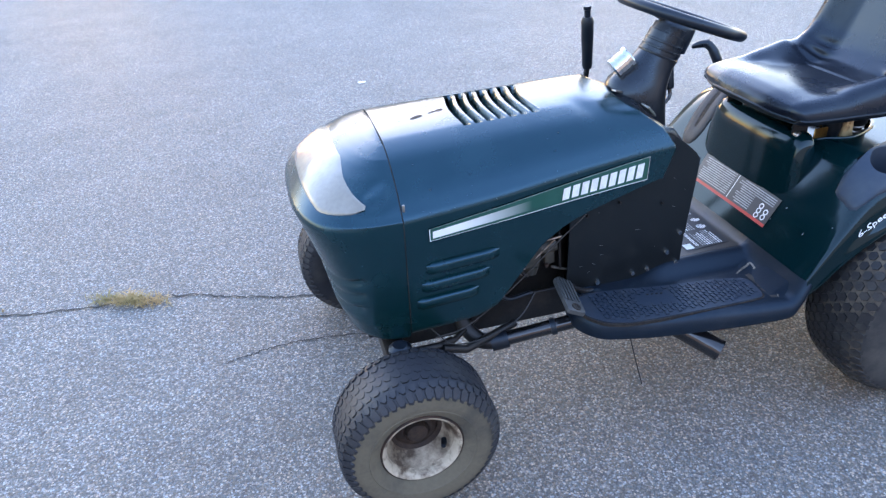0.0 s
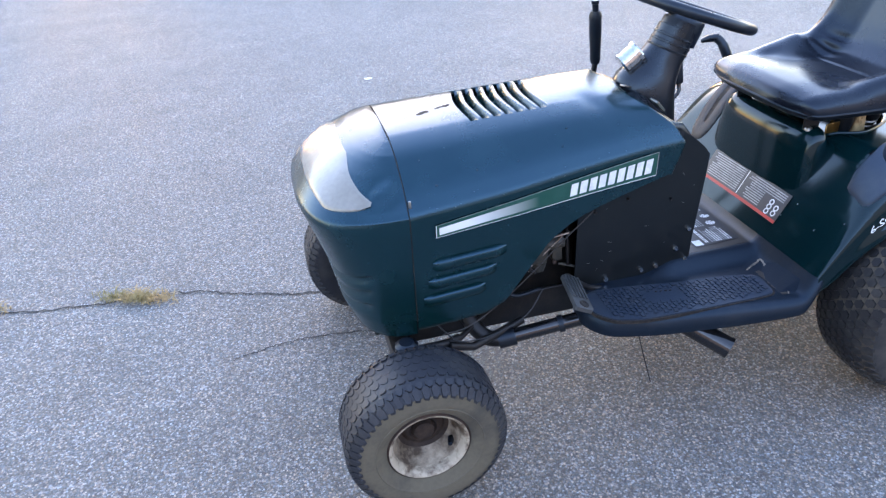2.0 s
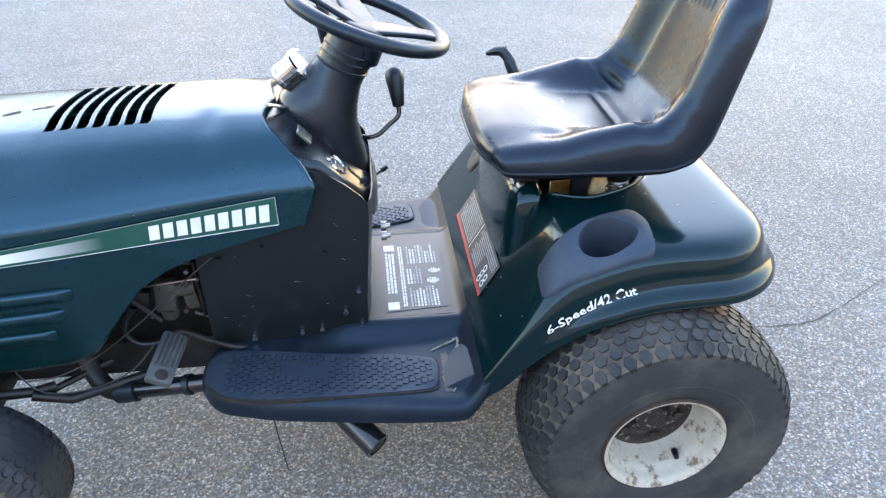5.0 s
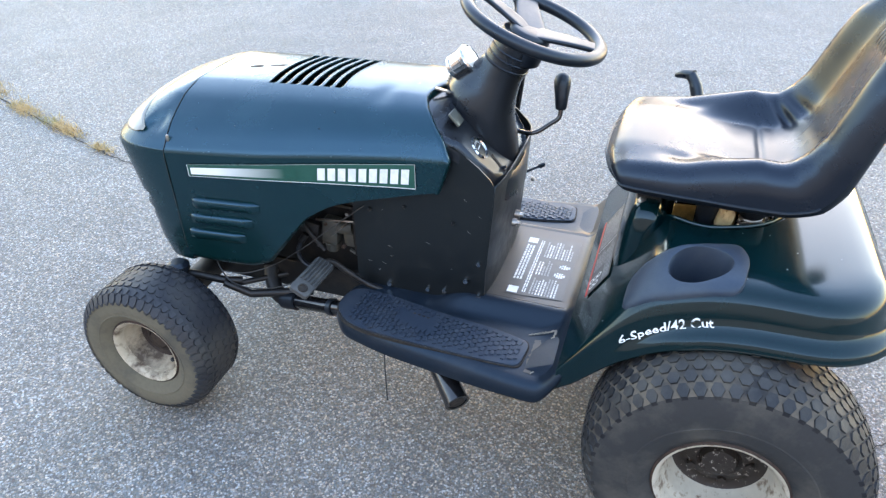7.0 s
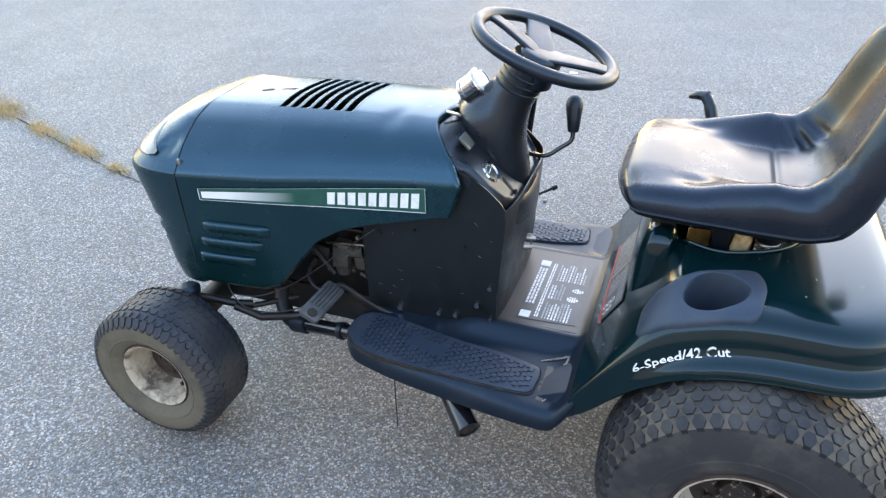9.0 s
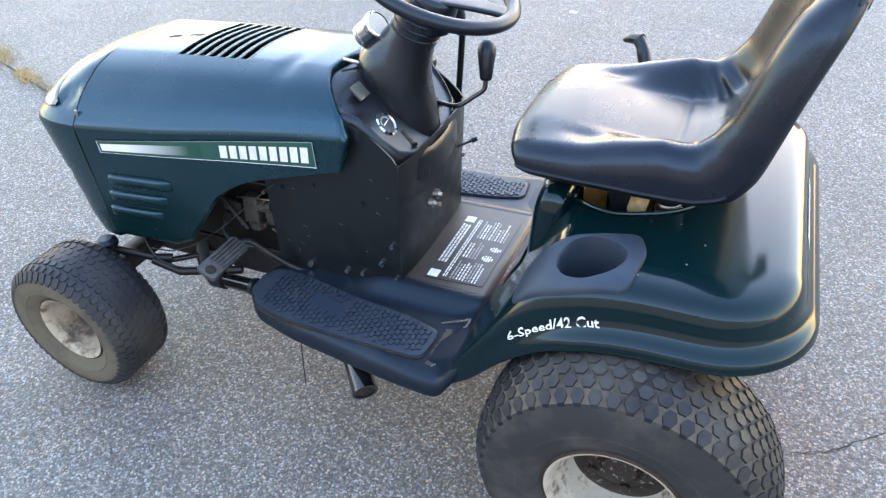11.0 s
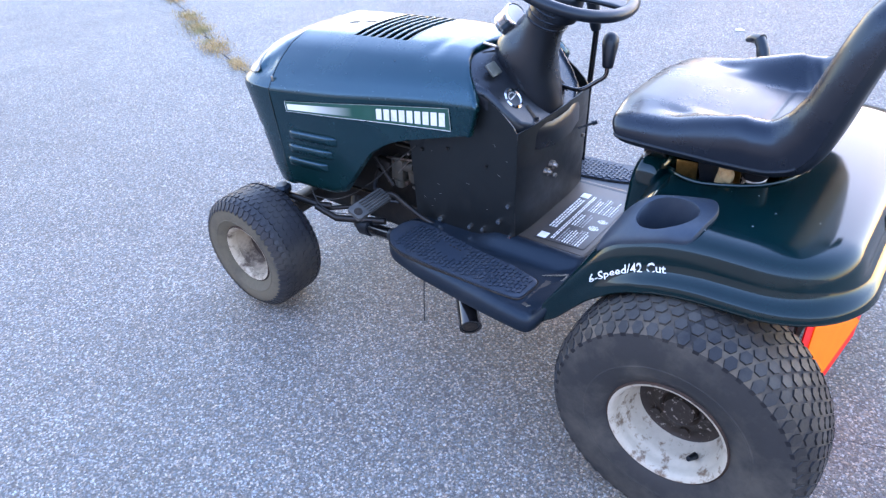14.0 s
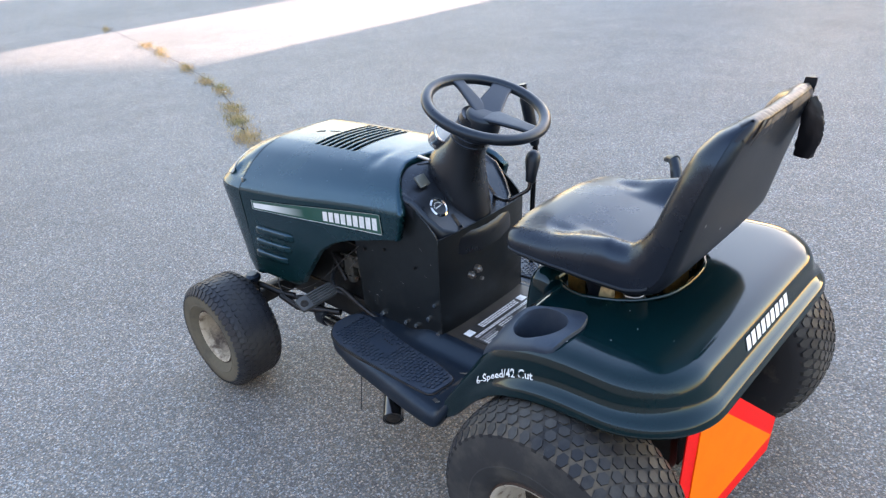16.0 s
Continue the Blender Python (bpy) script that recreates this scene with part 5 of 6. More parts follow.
def build_dash():
    """The sloping dash with rounded rim, its left and right flanks running down to the side plates."""
    half = [(0.538, 0.09), (0.545, 0.135), (0.59, 0.160), (0.67, 0.160), (0.707, 0.150), (0.735, 0.132), (0.754, 0.09), (0.762, 0.04)]
    o = [(x, -y) for x, y in half] + [(0.763, 0.0)] + [(x, y) for x, y in half[::-1]]
    rows = []
    for lift, grow in ((-0.050, 1.03), (-0.02, 1.035), (-0.006, 1.02), (0.0, 0.99), (0.001, 0.965), (-0.003, 0.945), (-0.008, 0.925), (-0.009, 0.9), (-0.009, 0.4)):
        rows.append([(0.66 + (x - 0.66) * grow, CY + y * grow, min(dash_z(0.66 + (x - 0.66) * grow) + lift, hood_line(CY + y * grow, 0.66 + (x - 0.66) * grow))) for x, y in o])
    bm = bmesh.new()
    vs = grid(bm, rows, close_v=True)
    bm.faces.new(vs[-1])
    dash = part("dashboard", bm, DASH, tractor, "dusty black plastic dashboard", sharp=50)
    n = Vector((1.105, 0, 1)).normalized()
    u = Vector((1, 0, -1.105)).normalized()
    v = Vector((0, 1, 0))

    def on(x, y, out=0.0):
        return Vector((x, CY + y, dash_z(x) - 0.009)) + n * out

    c = on(0.692, -0.095, -0.005)
    bm = bmesh.new()
    loft(bm, [ring(c, u, v, 0.026), ring(c + n * 0.006, u, v, 0.026), ring(c + n * 0.008, u, v, 0.0215), ring(c + n * 0.004, u, v, 0.0185)])
    gauge = part("ammeter", bm, CHROME, tractor, "small round ammeter with chrome ring")
    bm = bmesh.new()
    loft(bm, [ring(c + n * 0.003, u, v, 0.0188), ring(c + n * 0.0046, u, v, 0.0188)])
    part("dial", bm, DIALDARK, gauge, "dark dial with white marks")
    for k in range(7):
        a = math.pi * (0.1 + 0.8 * k / 6)
        bm = bmesh.new()
        p = c + n * 0.0056 + (v * math.cos(a) - u * math.sin(a)) * 0.0135
        grid(bm, [[p - v * 0.001 - u * 0.0018, p + v * 0.001 - u * 0.0018], [p - v * 0.001 + u * 0.0018, p + v * 0.001 + u * 0.0018]])
        part("dial_mark", bm, WHITE, gauge)
    bm = bmesh.new()
    p = c + n * 0.006
    grid(bm, [[p - v * 0.012 - u * 0.001, p - v * 0.012 + u * 0.001], [p + v * 0.008 - u * 0.004, p + v * 0.008 - u * 0.002]])
    part("needle", bm, WHITE, gauge)
    for (x, y, name, w, h, mt, lb) in ((0.640, -0.095, "hour_meter", 0.021, 0.017, GLASSY, "small grey square display"),):
        bm = bmesh.new()
        m = Matrix.Translation(on(x, y, 0.002)) @ Matrix((u, v, n)).transposed().to_4x4()
        box(bm, (w * 1.5, h * 2, 0.006), m, 0.002)
        part(name, bm, mat("grey_display", (0.085, 0.09, 0.075), rough=0.35, coat=0.5), dash, lb)
    # flat dark strips drawn for the shade inside the lever slots
    for x0, x1, y in ((0.712, 0.742, -0.073), (0.690, 0.728, 0.088)):
        bm = bmesh.new()
        grid(bm, [[on(x, y - 0.0045, 0.0012), on(x, y + 0.0045, 0.0012)] for x in (x0, x1)])
        part("lever_slot", bm, DARKFILL, dash, "narrow dark strip for the shade in a lever slot")
    bm = bmesh.new()
    tube(bm, [on(0.736, -0.073, -0.002), on(0.738, -0.073, 0.010)], [0.004, 0.003], 8)
    part("key_stub", bm, BLACK, dash)
    # shift lever with rubber knob
    bm = bmesh.new()
    tube(bm, curve_points([on(0.712, 0.088, -0.01), (0.765, CY + 0.075, 0.618), (0.800, CY + 0.09, 0.638), (0.818, CY + 0.098, 0.652), (0.820, CY + 0.105, 0.672)], 5), 0.0052, 10)
    lever = part("shift_lever", bm, GLOSSBLACK, tractor, "bent black steel shift lever")
    bm = bmesh.new()
    ax = Vector((-0.10, 0.38, 1)).normalized()
    a, b = across(ax)
    base = Vector((0.820, CY + 0.104, 0.668))
    loft(bm, [ring(base + ax * h, a, b, r, n=16) for h, r in ((0, 0.009), (0.004, 0.0125), (0.03, 0.0155), (0.05, 0.0185), (0.062, 0.019), (0.072, 0.0165), (0.079, 0.010), (0.081, 0.003))])
    part("shift_knob", bm, BLACK, lever, "black rubber shift knob", sharp=60)
    # parking brake stalk
    bm = bmesh.new()
    tube(bm, [(0.752, CY + 0.100, 0.508), (0.784, CY + 0.121, 0.520)], 0.003, 8)
    tube(bm, [(0.780, CY + 0.118, 0.5185), (0.790, CY + 0.126, 0.522)], [0.006, 0.005], 8)
    part("brake_stalk", bm, BLACK, dash, "small black brake lock stalk")
    # fuel gauge of chrome clamped beside the column
    ax = Vector((0.76, -0.10, 0.62)).normalized()
    a, b = across(ax)
    c = Vector((0.602, 0.020, 0.768))
    bm = bmesh.new()
    loft(bm, [ring(c + ax * h, a, b, r, n=28) for h, r in ((0, 0.010), (0.0, 0.024), (0.004, 0.0275), (0.010, 0.0275), (0.0105, 0.0250), (0.0135, 0.0250), (0.014, 0.0268), (0.035, 0.0268), (0.0355, 0.0250), (0.039, 0.0250), (0.0395, 0.029), (0.047, 0.0295), (0.050, 0.027), (0.049, 0.024))])
    cup = part("chrome_gauge", bm, CHROME, tractor, "round chrome gauge on a bracket behind the hood")
    bm = bmesh.new()
    loft(bm, [ring(c + ax * 0.0475, a, b, 0.0245, n=28), ring(c + ax * 0.0495, a, b, 0.0242, n=28)])
    part("gauge_face", bm, GLASSY, cup, "pale gauge face under glass")
    bm = bmesh.new()
    tube(bm, [c + ax * 0.02 - Vector((0, 0, 0.024)), (0.615, 0.016, 0.735), (0.618, 0.016, 0.712)], [0.008, 0.006, 0.005], 8)
    box(bm, (0.05, 0.012, 0.004), pose(0.60, CY - 0.03, 0.732, 0, 20, 30), 0.001)
    part("bracket", bm, STEEL, cup, "small bent metal bracket")
    return dash


build_dash()


def build_column():
    bm = bmesh.new()
    rings = []
    for cx, cz, rx, ry in ((0.668, 0.620, 0.092, 0.066), (0.666, 0.655, 0.090, 0.070), (0.664, 0.690, 0.084, 0.074), (0.668, 0.718, 0.075, 0.071), (0.680, 0.742, 0.0635, 0.061), (0.693, 0.762, 0.0545, 0.053), (0.703, 0.778, 0.0495, 0.049), (0.7135, 0.7915, 0.0475, 0.0475),
                           (0.7145, 0.7925, 0.0488, 0.0488), (0.7158, 0.7955, 0.0488, 0.0488), (0.7164, 0.7965, 0.0472, 0.0472), (0.7205, 0.8045, 0.0468, 0.0468), (0.7212, 0.8055, 0.0482, 0.0482), (0.7226, 0.8085, 0.0482, 0.0482), (0.7232, 0.8095, 0.0466, 0.0466), (0.7272, 0.8175, 0.0462, 0.0462), (0.728, 0.8185, 0.0476, 0.0476), (0.7294, 0.8215, 0.0476, 0.0476), (0.730, 0.8225, 0.046, 0.046), (0.7375, 0.838, 0.0455, 0.0455), (0.738, 0.839, 0.043, 0.043), (0.746, 0.854, 0.042, 0.042)):
        rings.append(ring((cx, CY + 0.010, cz), Vector((1, 0, -0.45)).normalized(), (0, 1, 0), rx, ry, 32))
    loft(bm, rings)
    return part("steering_column", bm, DASH, tractor, "black ribbed steering column cover", sharp=40)


build_column()

WHEEL_C, WHEEL_TILT, WHEEL_R = Vector((0.766, 0.027, 0.874)), 0.339, 0.140


def build_steering():
    m = Matrix.Translation(WHEEL_C) @ Matrix.Rotation(WHEEL_TILT, 4, "Y")
    bm = bmesh.new()
    rows = []
    for k in range(64):
        t = 2 * math.pi * k / 64
        d = Vector((math.cos(t), math.sin(t), 0))
        rows.append([d * (WHEEL_R + 0.014 * math.cos(b)) + Vector((0, 0, 0.0125 * math.sin(b))) for b in np.linspace(0, 2 * math.pi, 14, endpoint=False)])
    grid(bm, rows, close_u=True, close_v=True)
    wheel = part("steering_wheel", bm, BLACK, tractor, "black three-spoke steering wheel", m, sharp=60)
    # broad spokes: two towards the sides and back, one forward pair
    hub_z = -0.017
    for ang, w0, w1 in ((164, 0.022, 0.012), (112, 0.034, 0.022), (8, 0.034, 0.014)):
        bm = bmesh.new()
        a = radians(ang)
        d, s = Vector((math.cos(a), math.sin(a), 0)), Vector((-math.sin(a), math.cos(a), 0))
        rings = []
        for f in np.linspace(0, 1, 12):
            c = d * (0.012 + (WHEEL_R - 0.010) * f) + Vector((0, 0, hub_z * (1 - f) ** 1.3 - 0.001))
            w = w0 + (w1 - w0) * f + 0.012 * max(0.0, (f - 0.7) / 0.3) ** 2
            rings.append([c + s * w * math.copysign(abs(math.cos(t)) ** 0.7, math.cos(t)) + Vector((0, 0, 0.0065 * math.copysign(abs(math.sin(t)) ** 0.7, math.sin(t)) + 0.0025 * math.cos(t) ** 2)) for t in np.linspace(0, 2 * math.pi, 20, endpoint=False)])
        loft(bm, rings)
        part("spoke", bm, BLACK, wheel, sharp=60)
    bm = bmesh.new()
    loft(bm, [ring((0, 0, z), (1, 0, 0), (0, 1, 0), r, r * 1.05, 28) for z, r in ((-0.075, 0.041), (-0.045, 0.043), (-0.022, 0.0435), (-0.0145, 0.040), (-0.012, 0.034), (-0.0115, 0.015))])
    part("wheel_hub", bm, BLACK, wheel, "black hub", sharp=50)


build_steering()


def build_lift_lever():
    """Tall lift lever beside the cowl, with a black grip and a push button."""
    bm = bmesh.new()
    tube(bm, [(0.655, 0.325, 0.27), (0.668, 0.325, 0.5), (0.687, 0.321, 0.69)], 0.008, 10)
    lever = part("lift_lever", bm, GLOSSBLACK, tractor, "tall black lift lever")
    a, b = Vector((0.686, 0.320, 0.685)), Vector((0.669, 0.303, 0.828))
    bm = bmesh.new()
    pts = [a + (b - a) * f for f in np.linspace(0, 1, 12)]
    tube(bm, pts, [0.0125, 0.015, 0.0145, 0.015, 0.0155, 0.016, 0.0165, 0.017, 0.017, 0.0165, 0.0175, 0.012], 14)
    part("grip", bm, BLACK, lever, "black rubber grip", sharp=60)
    bm = bmesh.new()
    tube(bm, [b, Vector((0.6665, 0.301, 0.846)), Vector((0.666, 0.3005, 0.848)), Vector((0.6652, 0.300, 0.856))], [0.0085, 0.0085, 0.0105, 0.0105], 12)
    part("button", bm, BLACK, lever, "black push button")


build_lift_lever()


# ---- seat ----
# stations from the front lip along the cushion and up the backrest:
# front surface (x, z), back surface (x, z), half width, height of the side roll over the back surface
SEAT_CUSHION = [(0.945, 0.664, 0.964, 0.646, 0.172, 0.020), (0.949, 0.680, 0.970, 0.643, 0.188, 0.038), (0.960, 0.694, 0.983, 0.641, 0.196, 0.053), (0.988, 0.7030, 1.002, 0.640, 0.201, 0.060),
        (1.035, 0.7045, 1.040, 0.640, 0.205, 0.063), (1.085, 0.699, 1.088, 0.640, 0.209, 0.066), (1.130, 0.692, 1.132, 0.640, 0.210, 0.078), (1.175, 0.687, 1.178, 0.640, 0.214, 0.087)]
SEAT_BACK = [(1.215, 0.684, 1.225, 0.641, 0.216, 0.095), (1.250, 0.686, 1.275, 0.644, 0.217, 0.102), (1.285, 0.698, 1.322, 0.660, 0.216, 0.101), (1.312, 0.726, 1.350, 0.700, 0.213, 0.091),
        (1.330, 0.768, 1.366, 0.757, 0.209, 0.076), (1.348, 0.820, 1.382, 0.815, 0.203, 0.073), (1.364, 0.868, 1.398, 0.864, 0.195, 0.073), (1.381, 0.912, 1.413, 0.907, 0.184, 0.069),
        (1.398, 0.944, 1.423, 0.938, 0.166, 0.052), (1.410, 0.961, 1.428, 0.956, 0.146, 0.032), (1.418, 0.970, 1.427, 0.967, 0.124, 0.014)]
SEAT = SEAT_CUSHION + SEAT_BACK
SEAT_S = [k / (len(SEAT) - 1) for k in range(len(SEAT))]


def seat_at(s):
    """The six numbers of a station at s, smoothed between the given ones."""
    h, out = 0.016, []
    for k in range(6):
        col = [row[k] for row in SEAT]
        out.append((lerp(s - h, SEAT_S, col) + 2 * lerp(s, SEAT_S, col) + lerp(s + h, SEAT_S, col)) / 4)
    return out


def seat_frame(s):
    tx, tz, bx, bz, w, roll = seat_at(s)
    back, way = Vector((bx, CY, bz)), Vector((tx - bx, 0, tz - bz))
    return back, way.normalized(), way.length, w, roll


def front_curve(s, f):
    """The seat's front edge is rounded in plan."""
    return 0.026 * min(1, abs(f)) ** 4 * max(0.0, 1 - s / 0.30) ** 1.5


SEAM = 0.020
ROLL = 0.040


def seat_point(s, v):
    """Padded front of the seat; v -1..1 from seam to seam, the side rolls at their highest at 0.72."""
    back, way, thick, w, roll = seat_frame(s)
    e = abs(v)
    seam = min(SEAM, roll * 0.5)
    edge = min(ROLL, 0.5 * w)
    if e < 0.72:
        q = e / 0.72
        y = (w - edge) * q
        rise = max(0.0, (q - 0.50) / 0.50)
        h = thick + (roll - thick) * rise * rise * (3 - 2 * rise) + 0.004 * (1 - q * q)
        # sewn crease across the cushion and soft hollow where it meets the backrest
        h -= 0.004 * math.exp(-(((s - 0.455) / 0.010) ** 2)) * max(0.0, 1 - (q / 0.62) ** 4)
        # folds at the hip, fanning from the inner foot of each roll
        fold = math.exp(-(((q - 0.66) / 0.17) ** 2)) * math.exp(-(((s - 0.555) / 0.055) ** 2))
        h += 0.0075 * math.sin((s - 0.555 + 0.05 * (q - 0.66)) * 2 * math.pi / 0.062) * fold
        # the pinch where each roll grows out of the cushion
        h -= 0.006 * math.exp(-(((q - 0.80) / 0.12) ** 2)) * math.exp(-(((s - 0.285) / 0.045) ** 2))
    else:
        a = (e - 0.72) / 0.28 * math.pi / 2
        y = w - edge + edge * math.sin(a)
        h = seam + (roll - seam) * math.cos(a) ** 0.85
    p = back + way * h
    return Vector((p.x + front_curve(s, y / w), CY + math.copysign(y, v), p.z))


def shell_point(s, v):
    """The seat's back and underside."""
    back, way, thick, w, roll = seat_frame(s)
    seam = min(SEAM, roll * 0.5)
    e = abs(v)
    if e < 0.86:
        y, h = (w - 0.020) * e / 0.86, 0.003 * (e / 0.86) ** 4
    else:
        a = (e - 0.86) / 0.14 * math.pi / 2
        y, h = w - 0.020 + 0.0185 * math.sin(a), 0.003 + (seam - 0.003) * (1 - math.cos(a))
    p = back + way * h
    return Vector((p.x + front_curve(s, y / w), CY + math.copysign(y, v), p.z))


def build_seat():
    ss, vs_ = np.linspace(0.0, 1.0, 150), np.linspace(-1, 1, 81)
    bm = bmesh.new()
    grid(bm, [[seat_point(s, v) for v in vs_] for s in ss])
    seat = part("seat", bm, VINYL, tractor, "black vinyl bucket seat with worn shiny creases", sharp=80)
    bm = bmesh.new()
    grid(bm, [[shell_point(s, v) for v in np.linspace(-1, 1, 61)] for s in ss])
    # closed front and top ends
    for s in (0.0, 1.0):
        grid(bm, [[seat_point(s, v) for v in vs_], [shell_point(s, v) for v in vs_]])
    part("seat_shell", bm, SHELL, seat, "dull black plastic seat shell", sharp=60)
    # welt along the seam round the cushion
    bm = bmesh.new()
    line = [seat_point(s, -1.0) for s in np.linspace(0.56, 0.0, 60)] + [seat_point(0.0, v) for v in np.linspace(-0.95, 0.95, 21)] + [seat_point(s, 1.0) for s in np.linspace(0.0, 0.56, 60)]
    tube(bm, line, 0.0032, 8)
    part("piping", bm, SHELL, seat, "raised welt along the seam")
    # embossed maker's mark on the backrest as plain bars
    for k in range(7):
        v0 = -0.27 + 0.077 * k
        bm = bmesh.new()
        rows = [[seat_point(s, v) for v in np.linspace(v0, v0 + 0.052, 4)] for s in np.linspace(0.80, 0.835, 4)]
        grid(bm, [[p + Vector((-0.0022, 0, 0.0003)) * (0.0 if i in (0, 3) or j in (0, 3) else 1.0) + Vector((-0.0006, 0, 0)) for j, p in enumerate(row)] for i, row in enumerate(rows)])
        part("embossed_bar", bm, SHELL, seat, "plain raised bar", sharp=20)
    # tape wrapped over the top edge, with a ragged lower border at the back
    r = scratch_rand(12)
    bm = bmesh.new()
    rows = []
    for v in np.linspace(-0.99, 0.99, 90):
        low = 0.905 - 0.018 * r.random() - 0.010 * math.sin(v * 9)
        row = []
        for s in (0.955, 0.972, 0.986, 1.0):
            row.append(seat_point(s, v) + Vector((-0.0016, 0, 0.0014)))
        row.append((seat_point(1.0, v) + shell_point(1.0, v)) / 2 + Vector((0, 0, 0.0030 + 0.001 * r.random())))
        for f in (0.0, 0.2, 0.45, 0.7, 1.0):
            row.append(shell_point(1.0 + (low - 1.0) * f, v) + Vector((0.0020 + 0.0010 * r.random(), 0, 0.0008)))
        rows.append(row)
    grid(bm, rows)
    part("top_binding", bm, TAPE, seat, "black tape binding along the top of the backrest", sharp=80)
    for v0, w, tan, s0, s1 in ((-0.80, 0.10, False, 0.99, 0.885), (-0.66, 0.13, True, 0.975, 0.935), (-0.50, 0.40, True, 0.985, 0.940), (-0.08, 0.16, False, 0.99, 0.945), (0.10, 0.62, True, 0.992, 0.925)):
        bm = bmesh.new()
        rows = []
        for v in np.linspace(v0, v0 + w, 14):
            a, b = s0 - 0.006 * r.random(), s1 - 0.012 * r.random()
            rows.append([shell_point(a + (b - a) * f, v) + Vector((0.0042 + 0.0008 * r.random(), 0, 0.0012)) for f in (0, 0.3, 0.65, 1.0)])
        grid(bm, rows)
        part("tape_patch", bm, WARMTAPE if tan else TAPE, seat, "worn peeling tape patch", sharp=25)
    # small chip marks on the back shell
    for s, v in ((0.70, -0.72), (0.60, 0.35), (0.66, -0.30)):
        bm = bmesh.new()
        c = shell_point(s, v) + Vector((0.0012, -0.0004, 0))
        loft(bm, [ring(c, (0, 1, 0), (0.3, 0, 1), 0.0024, 0.0034, 6), ring(c + Vector((0.0005, 0, 0)), (0, 1, 0), (0.3, 0, 1), 0.0014, 0.002, 6)])
        part("paint_chip", bm, GREYPRINT, seat)
    return seat


seat = build_seat()


def build_seat_base():
    bm = bmesh.new()
    box(bm, (0.27, 0.27, 0.014), pose(1.15, CY, 0.653), 0.004, 2)
    base = part("seat_bracket", bm, IRON, tractor, "black steel seat bracket on springs")
    low = 0.5485
    for y in (-0.105, 0.105):
        bm = bmesh.new()
        pts = [(1.225 + 0.019 * math.cos(t), CY + y + 0.019 * math.sin(t), low + 0.042 * t / (8 * math.pi)) for t in np.linspace(0, 8 * math.pi, 90)]
        tube(bm, pts, 0.0030, 6)
        part("spring", bm, STEEL, base, "coil spring under the seat")
        bm = bmesh.new()
        tube(bm, [(1.225, CY + y, 0.590), (1.225, CY + y, 0.596), (1.225, CY + y, 0.646)], [0.020, 0.025, 0.029], 18)
        part("spring_cup", bm, BLACK, base, "black rubber spring cup")
        bm = bmesh.new()
        box(bm, (0.045, 0.006, 0.066), pose(1.040, CY + y * 1.2, 0.630), 0.002, 1)
        part("pivot_ear", bm, IRON, base, "black seat pivot ear")
        bm = bmesh.new()
        tube(bm, [(1.030, CY + y * 1.2, 0.640), (1.030, CY + y * 1.36, 0.640)], [0.010, 0.008], 10)
        part("pivot_bolt", bm, STEEL, base, "bare pivot bolt")
    for x0, x1, y, h, turn in ((1.085, 1.125, -0.125, 0.055, 4), (1.165, 1.20, -0.10, 0.060, -6), (1.11, 1.18, 0.06, 0.050, 8)):
        bm = bmesh.new()
        box(bm, (x1 - x0, 0.004, h), pose((x0 + x1) / 2, CY + y, low + h / 2, 0, 0, turn), 0.001, 1)
        box(bm, (x1 - x0, 0.028, 0.004), pose((x0 + x1) / 2, CY + y - 0.012, low + 0.003, 0, 0, turn), 0.001, 1)
        part("hinge_tab", bm, GOLDLIT, base, "bent bracket with gold light in its colour")
    for x, y, w in ((1.145, -0.115, 0.040), (1.145, 0.01, 0.055), (1.10, 0.08, 0.034)):
        bm = bmesh.new()
        tube(bm, [(x, CY + y, low), (x, CY + y, 0.575), (x, CY + y, 0.600), (x, CY + y, 0.650)], [w * 0.5, w * 0.42, w * 0.55, w * 0.5], 14)
        part("rubber_mount", bm, BLACK, base, "black rubber mount")
    # plates added to carry the gold reflection of the bowl's wall
    for x, y, w, h, turn in ((1.125, 0.118, 0.100, 0.062, 0), (1.215, 0.118, 0.075, 0.058, 0), (1.262, 0.0, 0.090, 0.050, 84)):
        bm = bmesh.new()
        box(bm, (w, 0.004, h), pose(x, CY + y, low + h / 2, 0, 0, turn), 0.001, 1)
        box(bm, (0.005, 0.012, h), pose(x - w / 2 + 0.004, CY + y - 0.006, low + h / 2, 0, 0, turn), 0.001, 1)
        box(bm, (w, 0.012, 0.004), pose(x, CY + y - 0.006, low + h - 0.004, 0, 0, turn), 0.001, 1)
        part("bowl_glow_plate", bm, GOLDLIT, base, "folded plate added under the seat, gold reflection in its colour")
    bm = bmesh.new()
    bmesh.ops.create_icosphere(bm, subdivisions=3, radius=1.0)
    r = scratch_rand(31)
    for v in bm.verts:
        k = 1 + 0.28 * math.sin(5 * v.co.x + 2) * math.sin(6 * v.co.z) + r.uniform(-0.08, 0.08)
        v.co = Vector((1.178 + 0.016 * k * v.co.x, CY - 0.128 + 0.009 * k * v.co.y, 0.588 + 0.034 * k * v.co.z))
    part("foam_lump", bm, FOAM, base, "torn tan foam lump hanging under the seat")
    bm = bmesh.new()
    tube(bm, [(1.028, -0.118, 0.600), (1.028, -0.128, 0.600), (1.028, -0.132, 0.600)], [0.0095, 0.0095, 0.006], 14)
    part("pivot_bolt", bm, STEEL, base, "bare pivot bolt")
    bm = bmesh.new()
    box(bm, (0.16, 0.10, 0.02), pose(1.15, CY, 0.636), 0.004, 2)
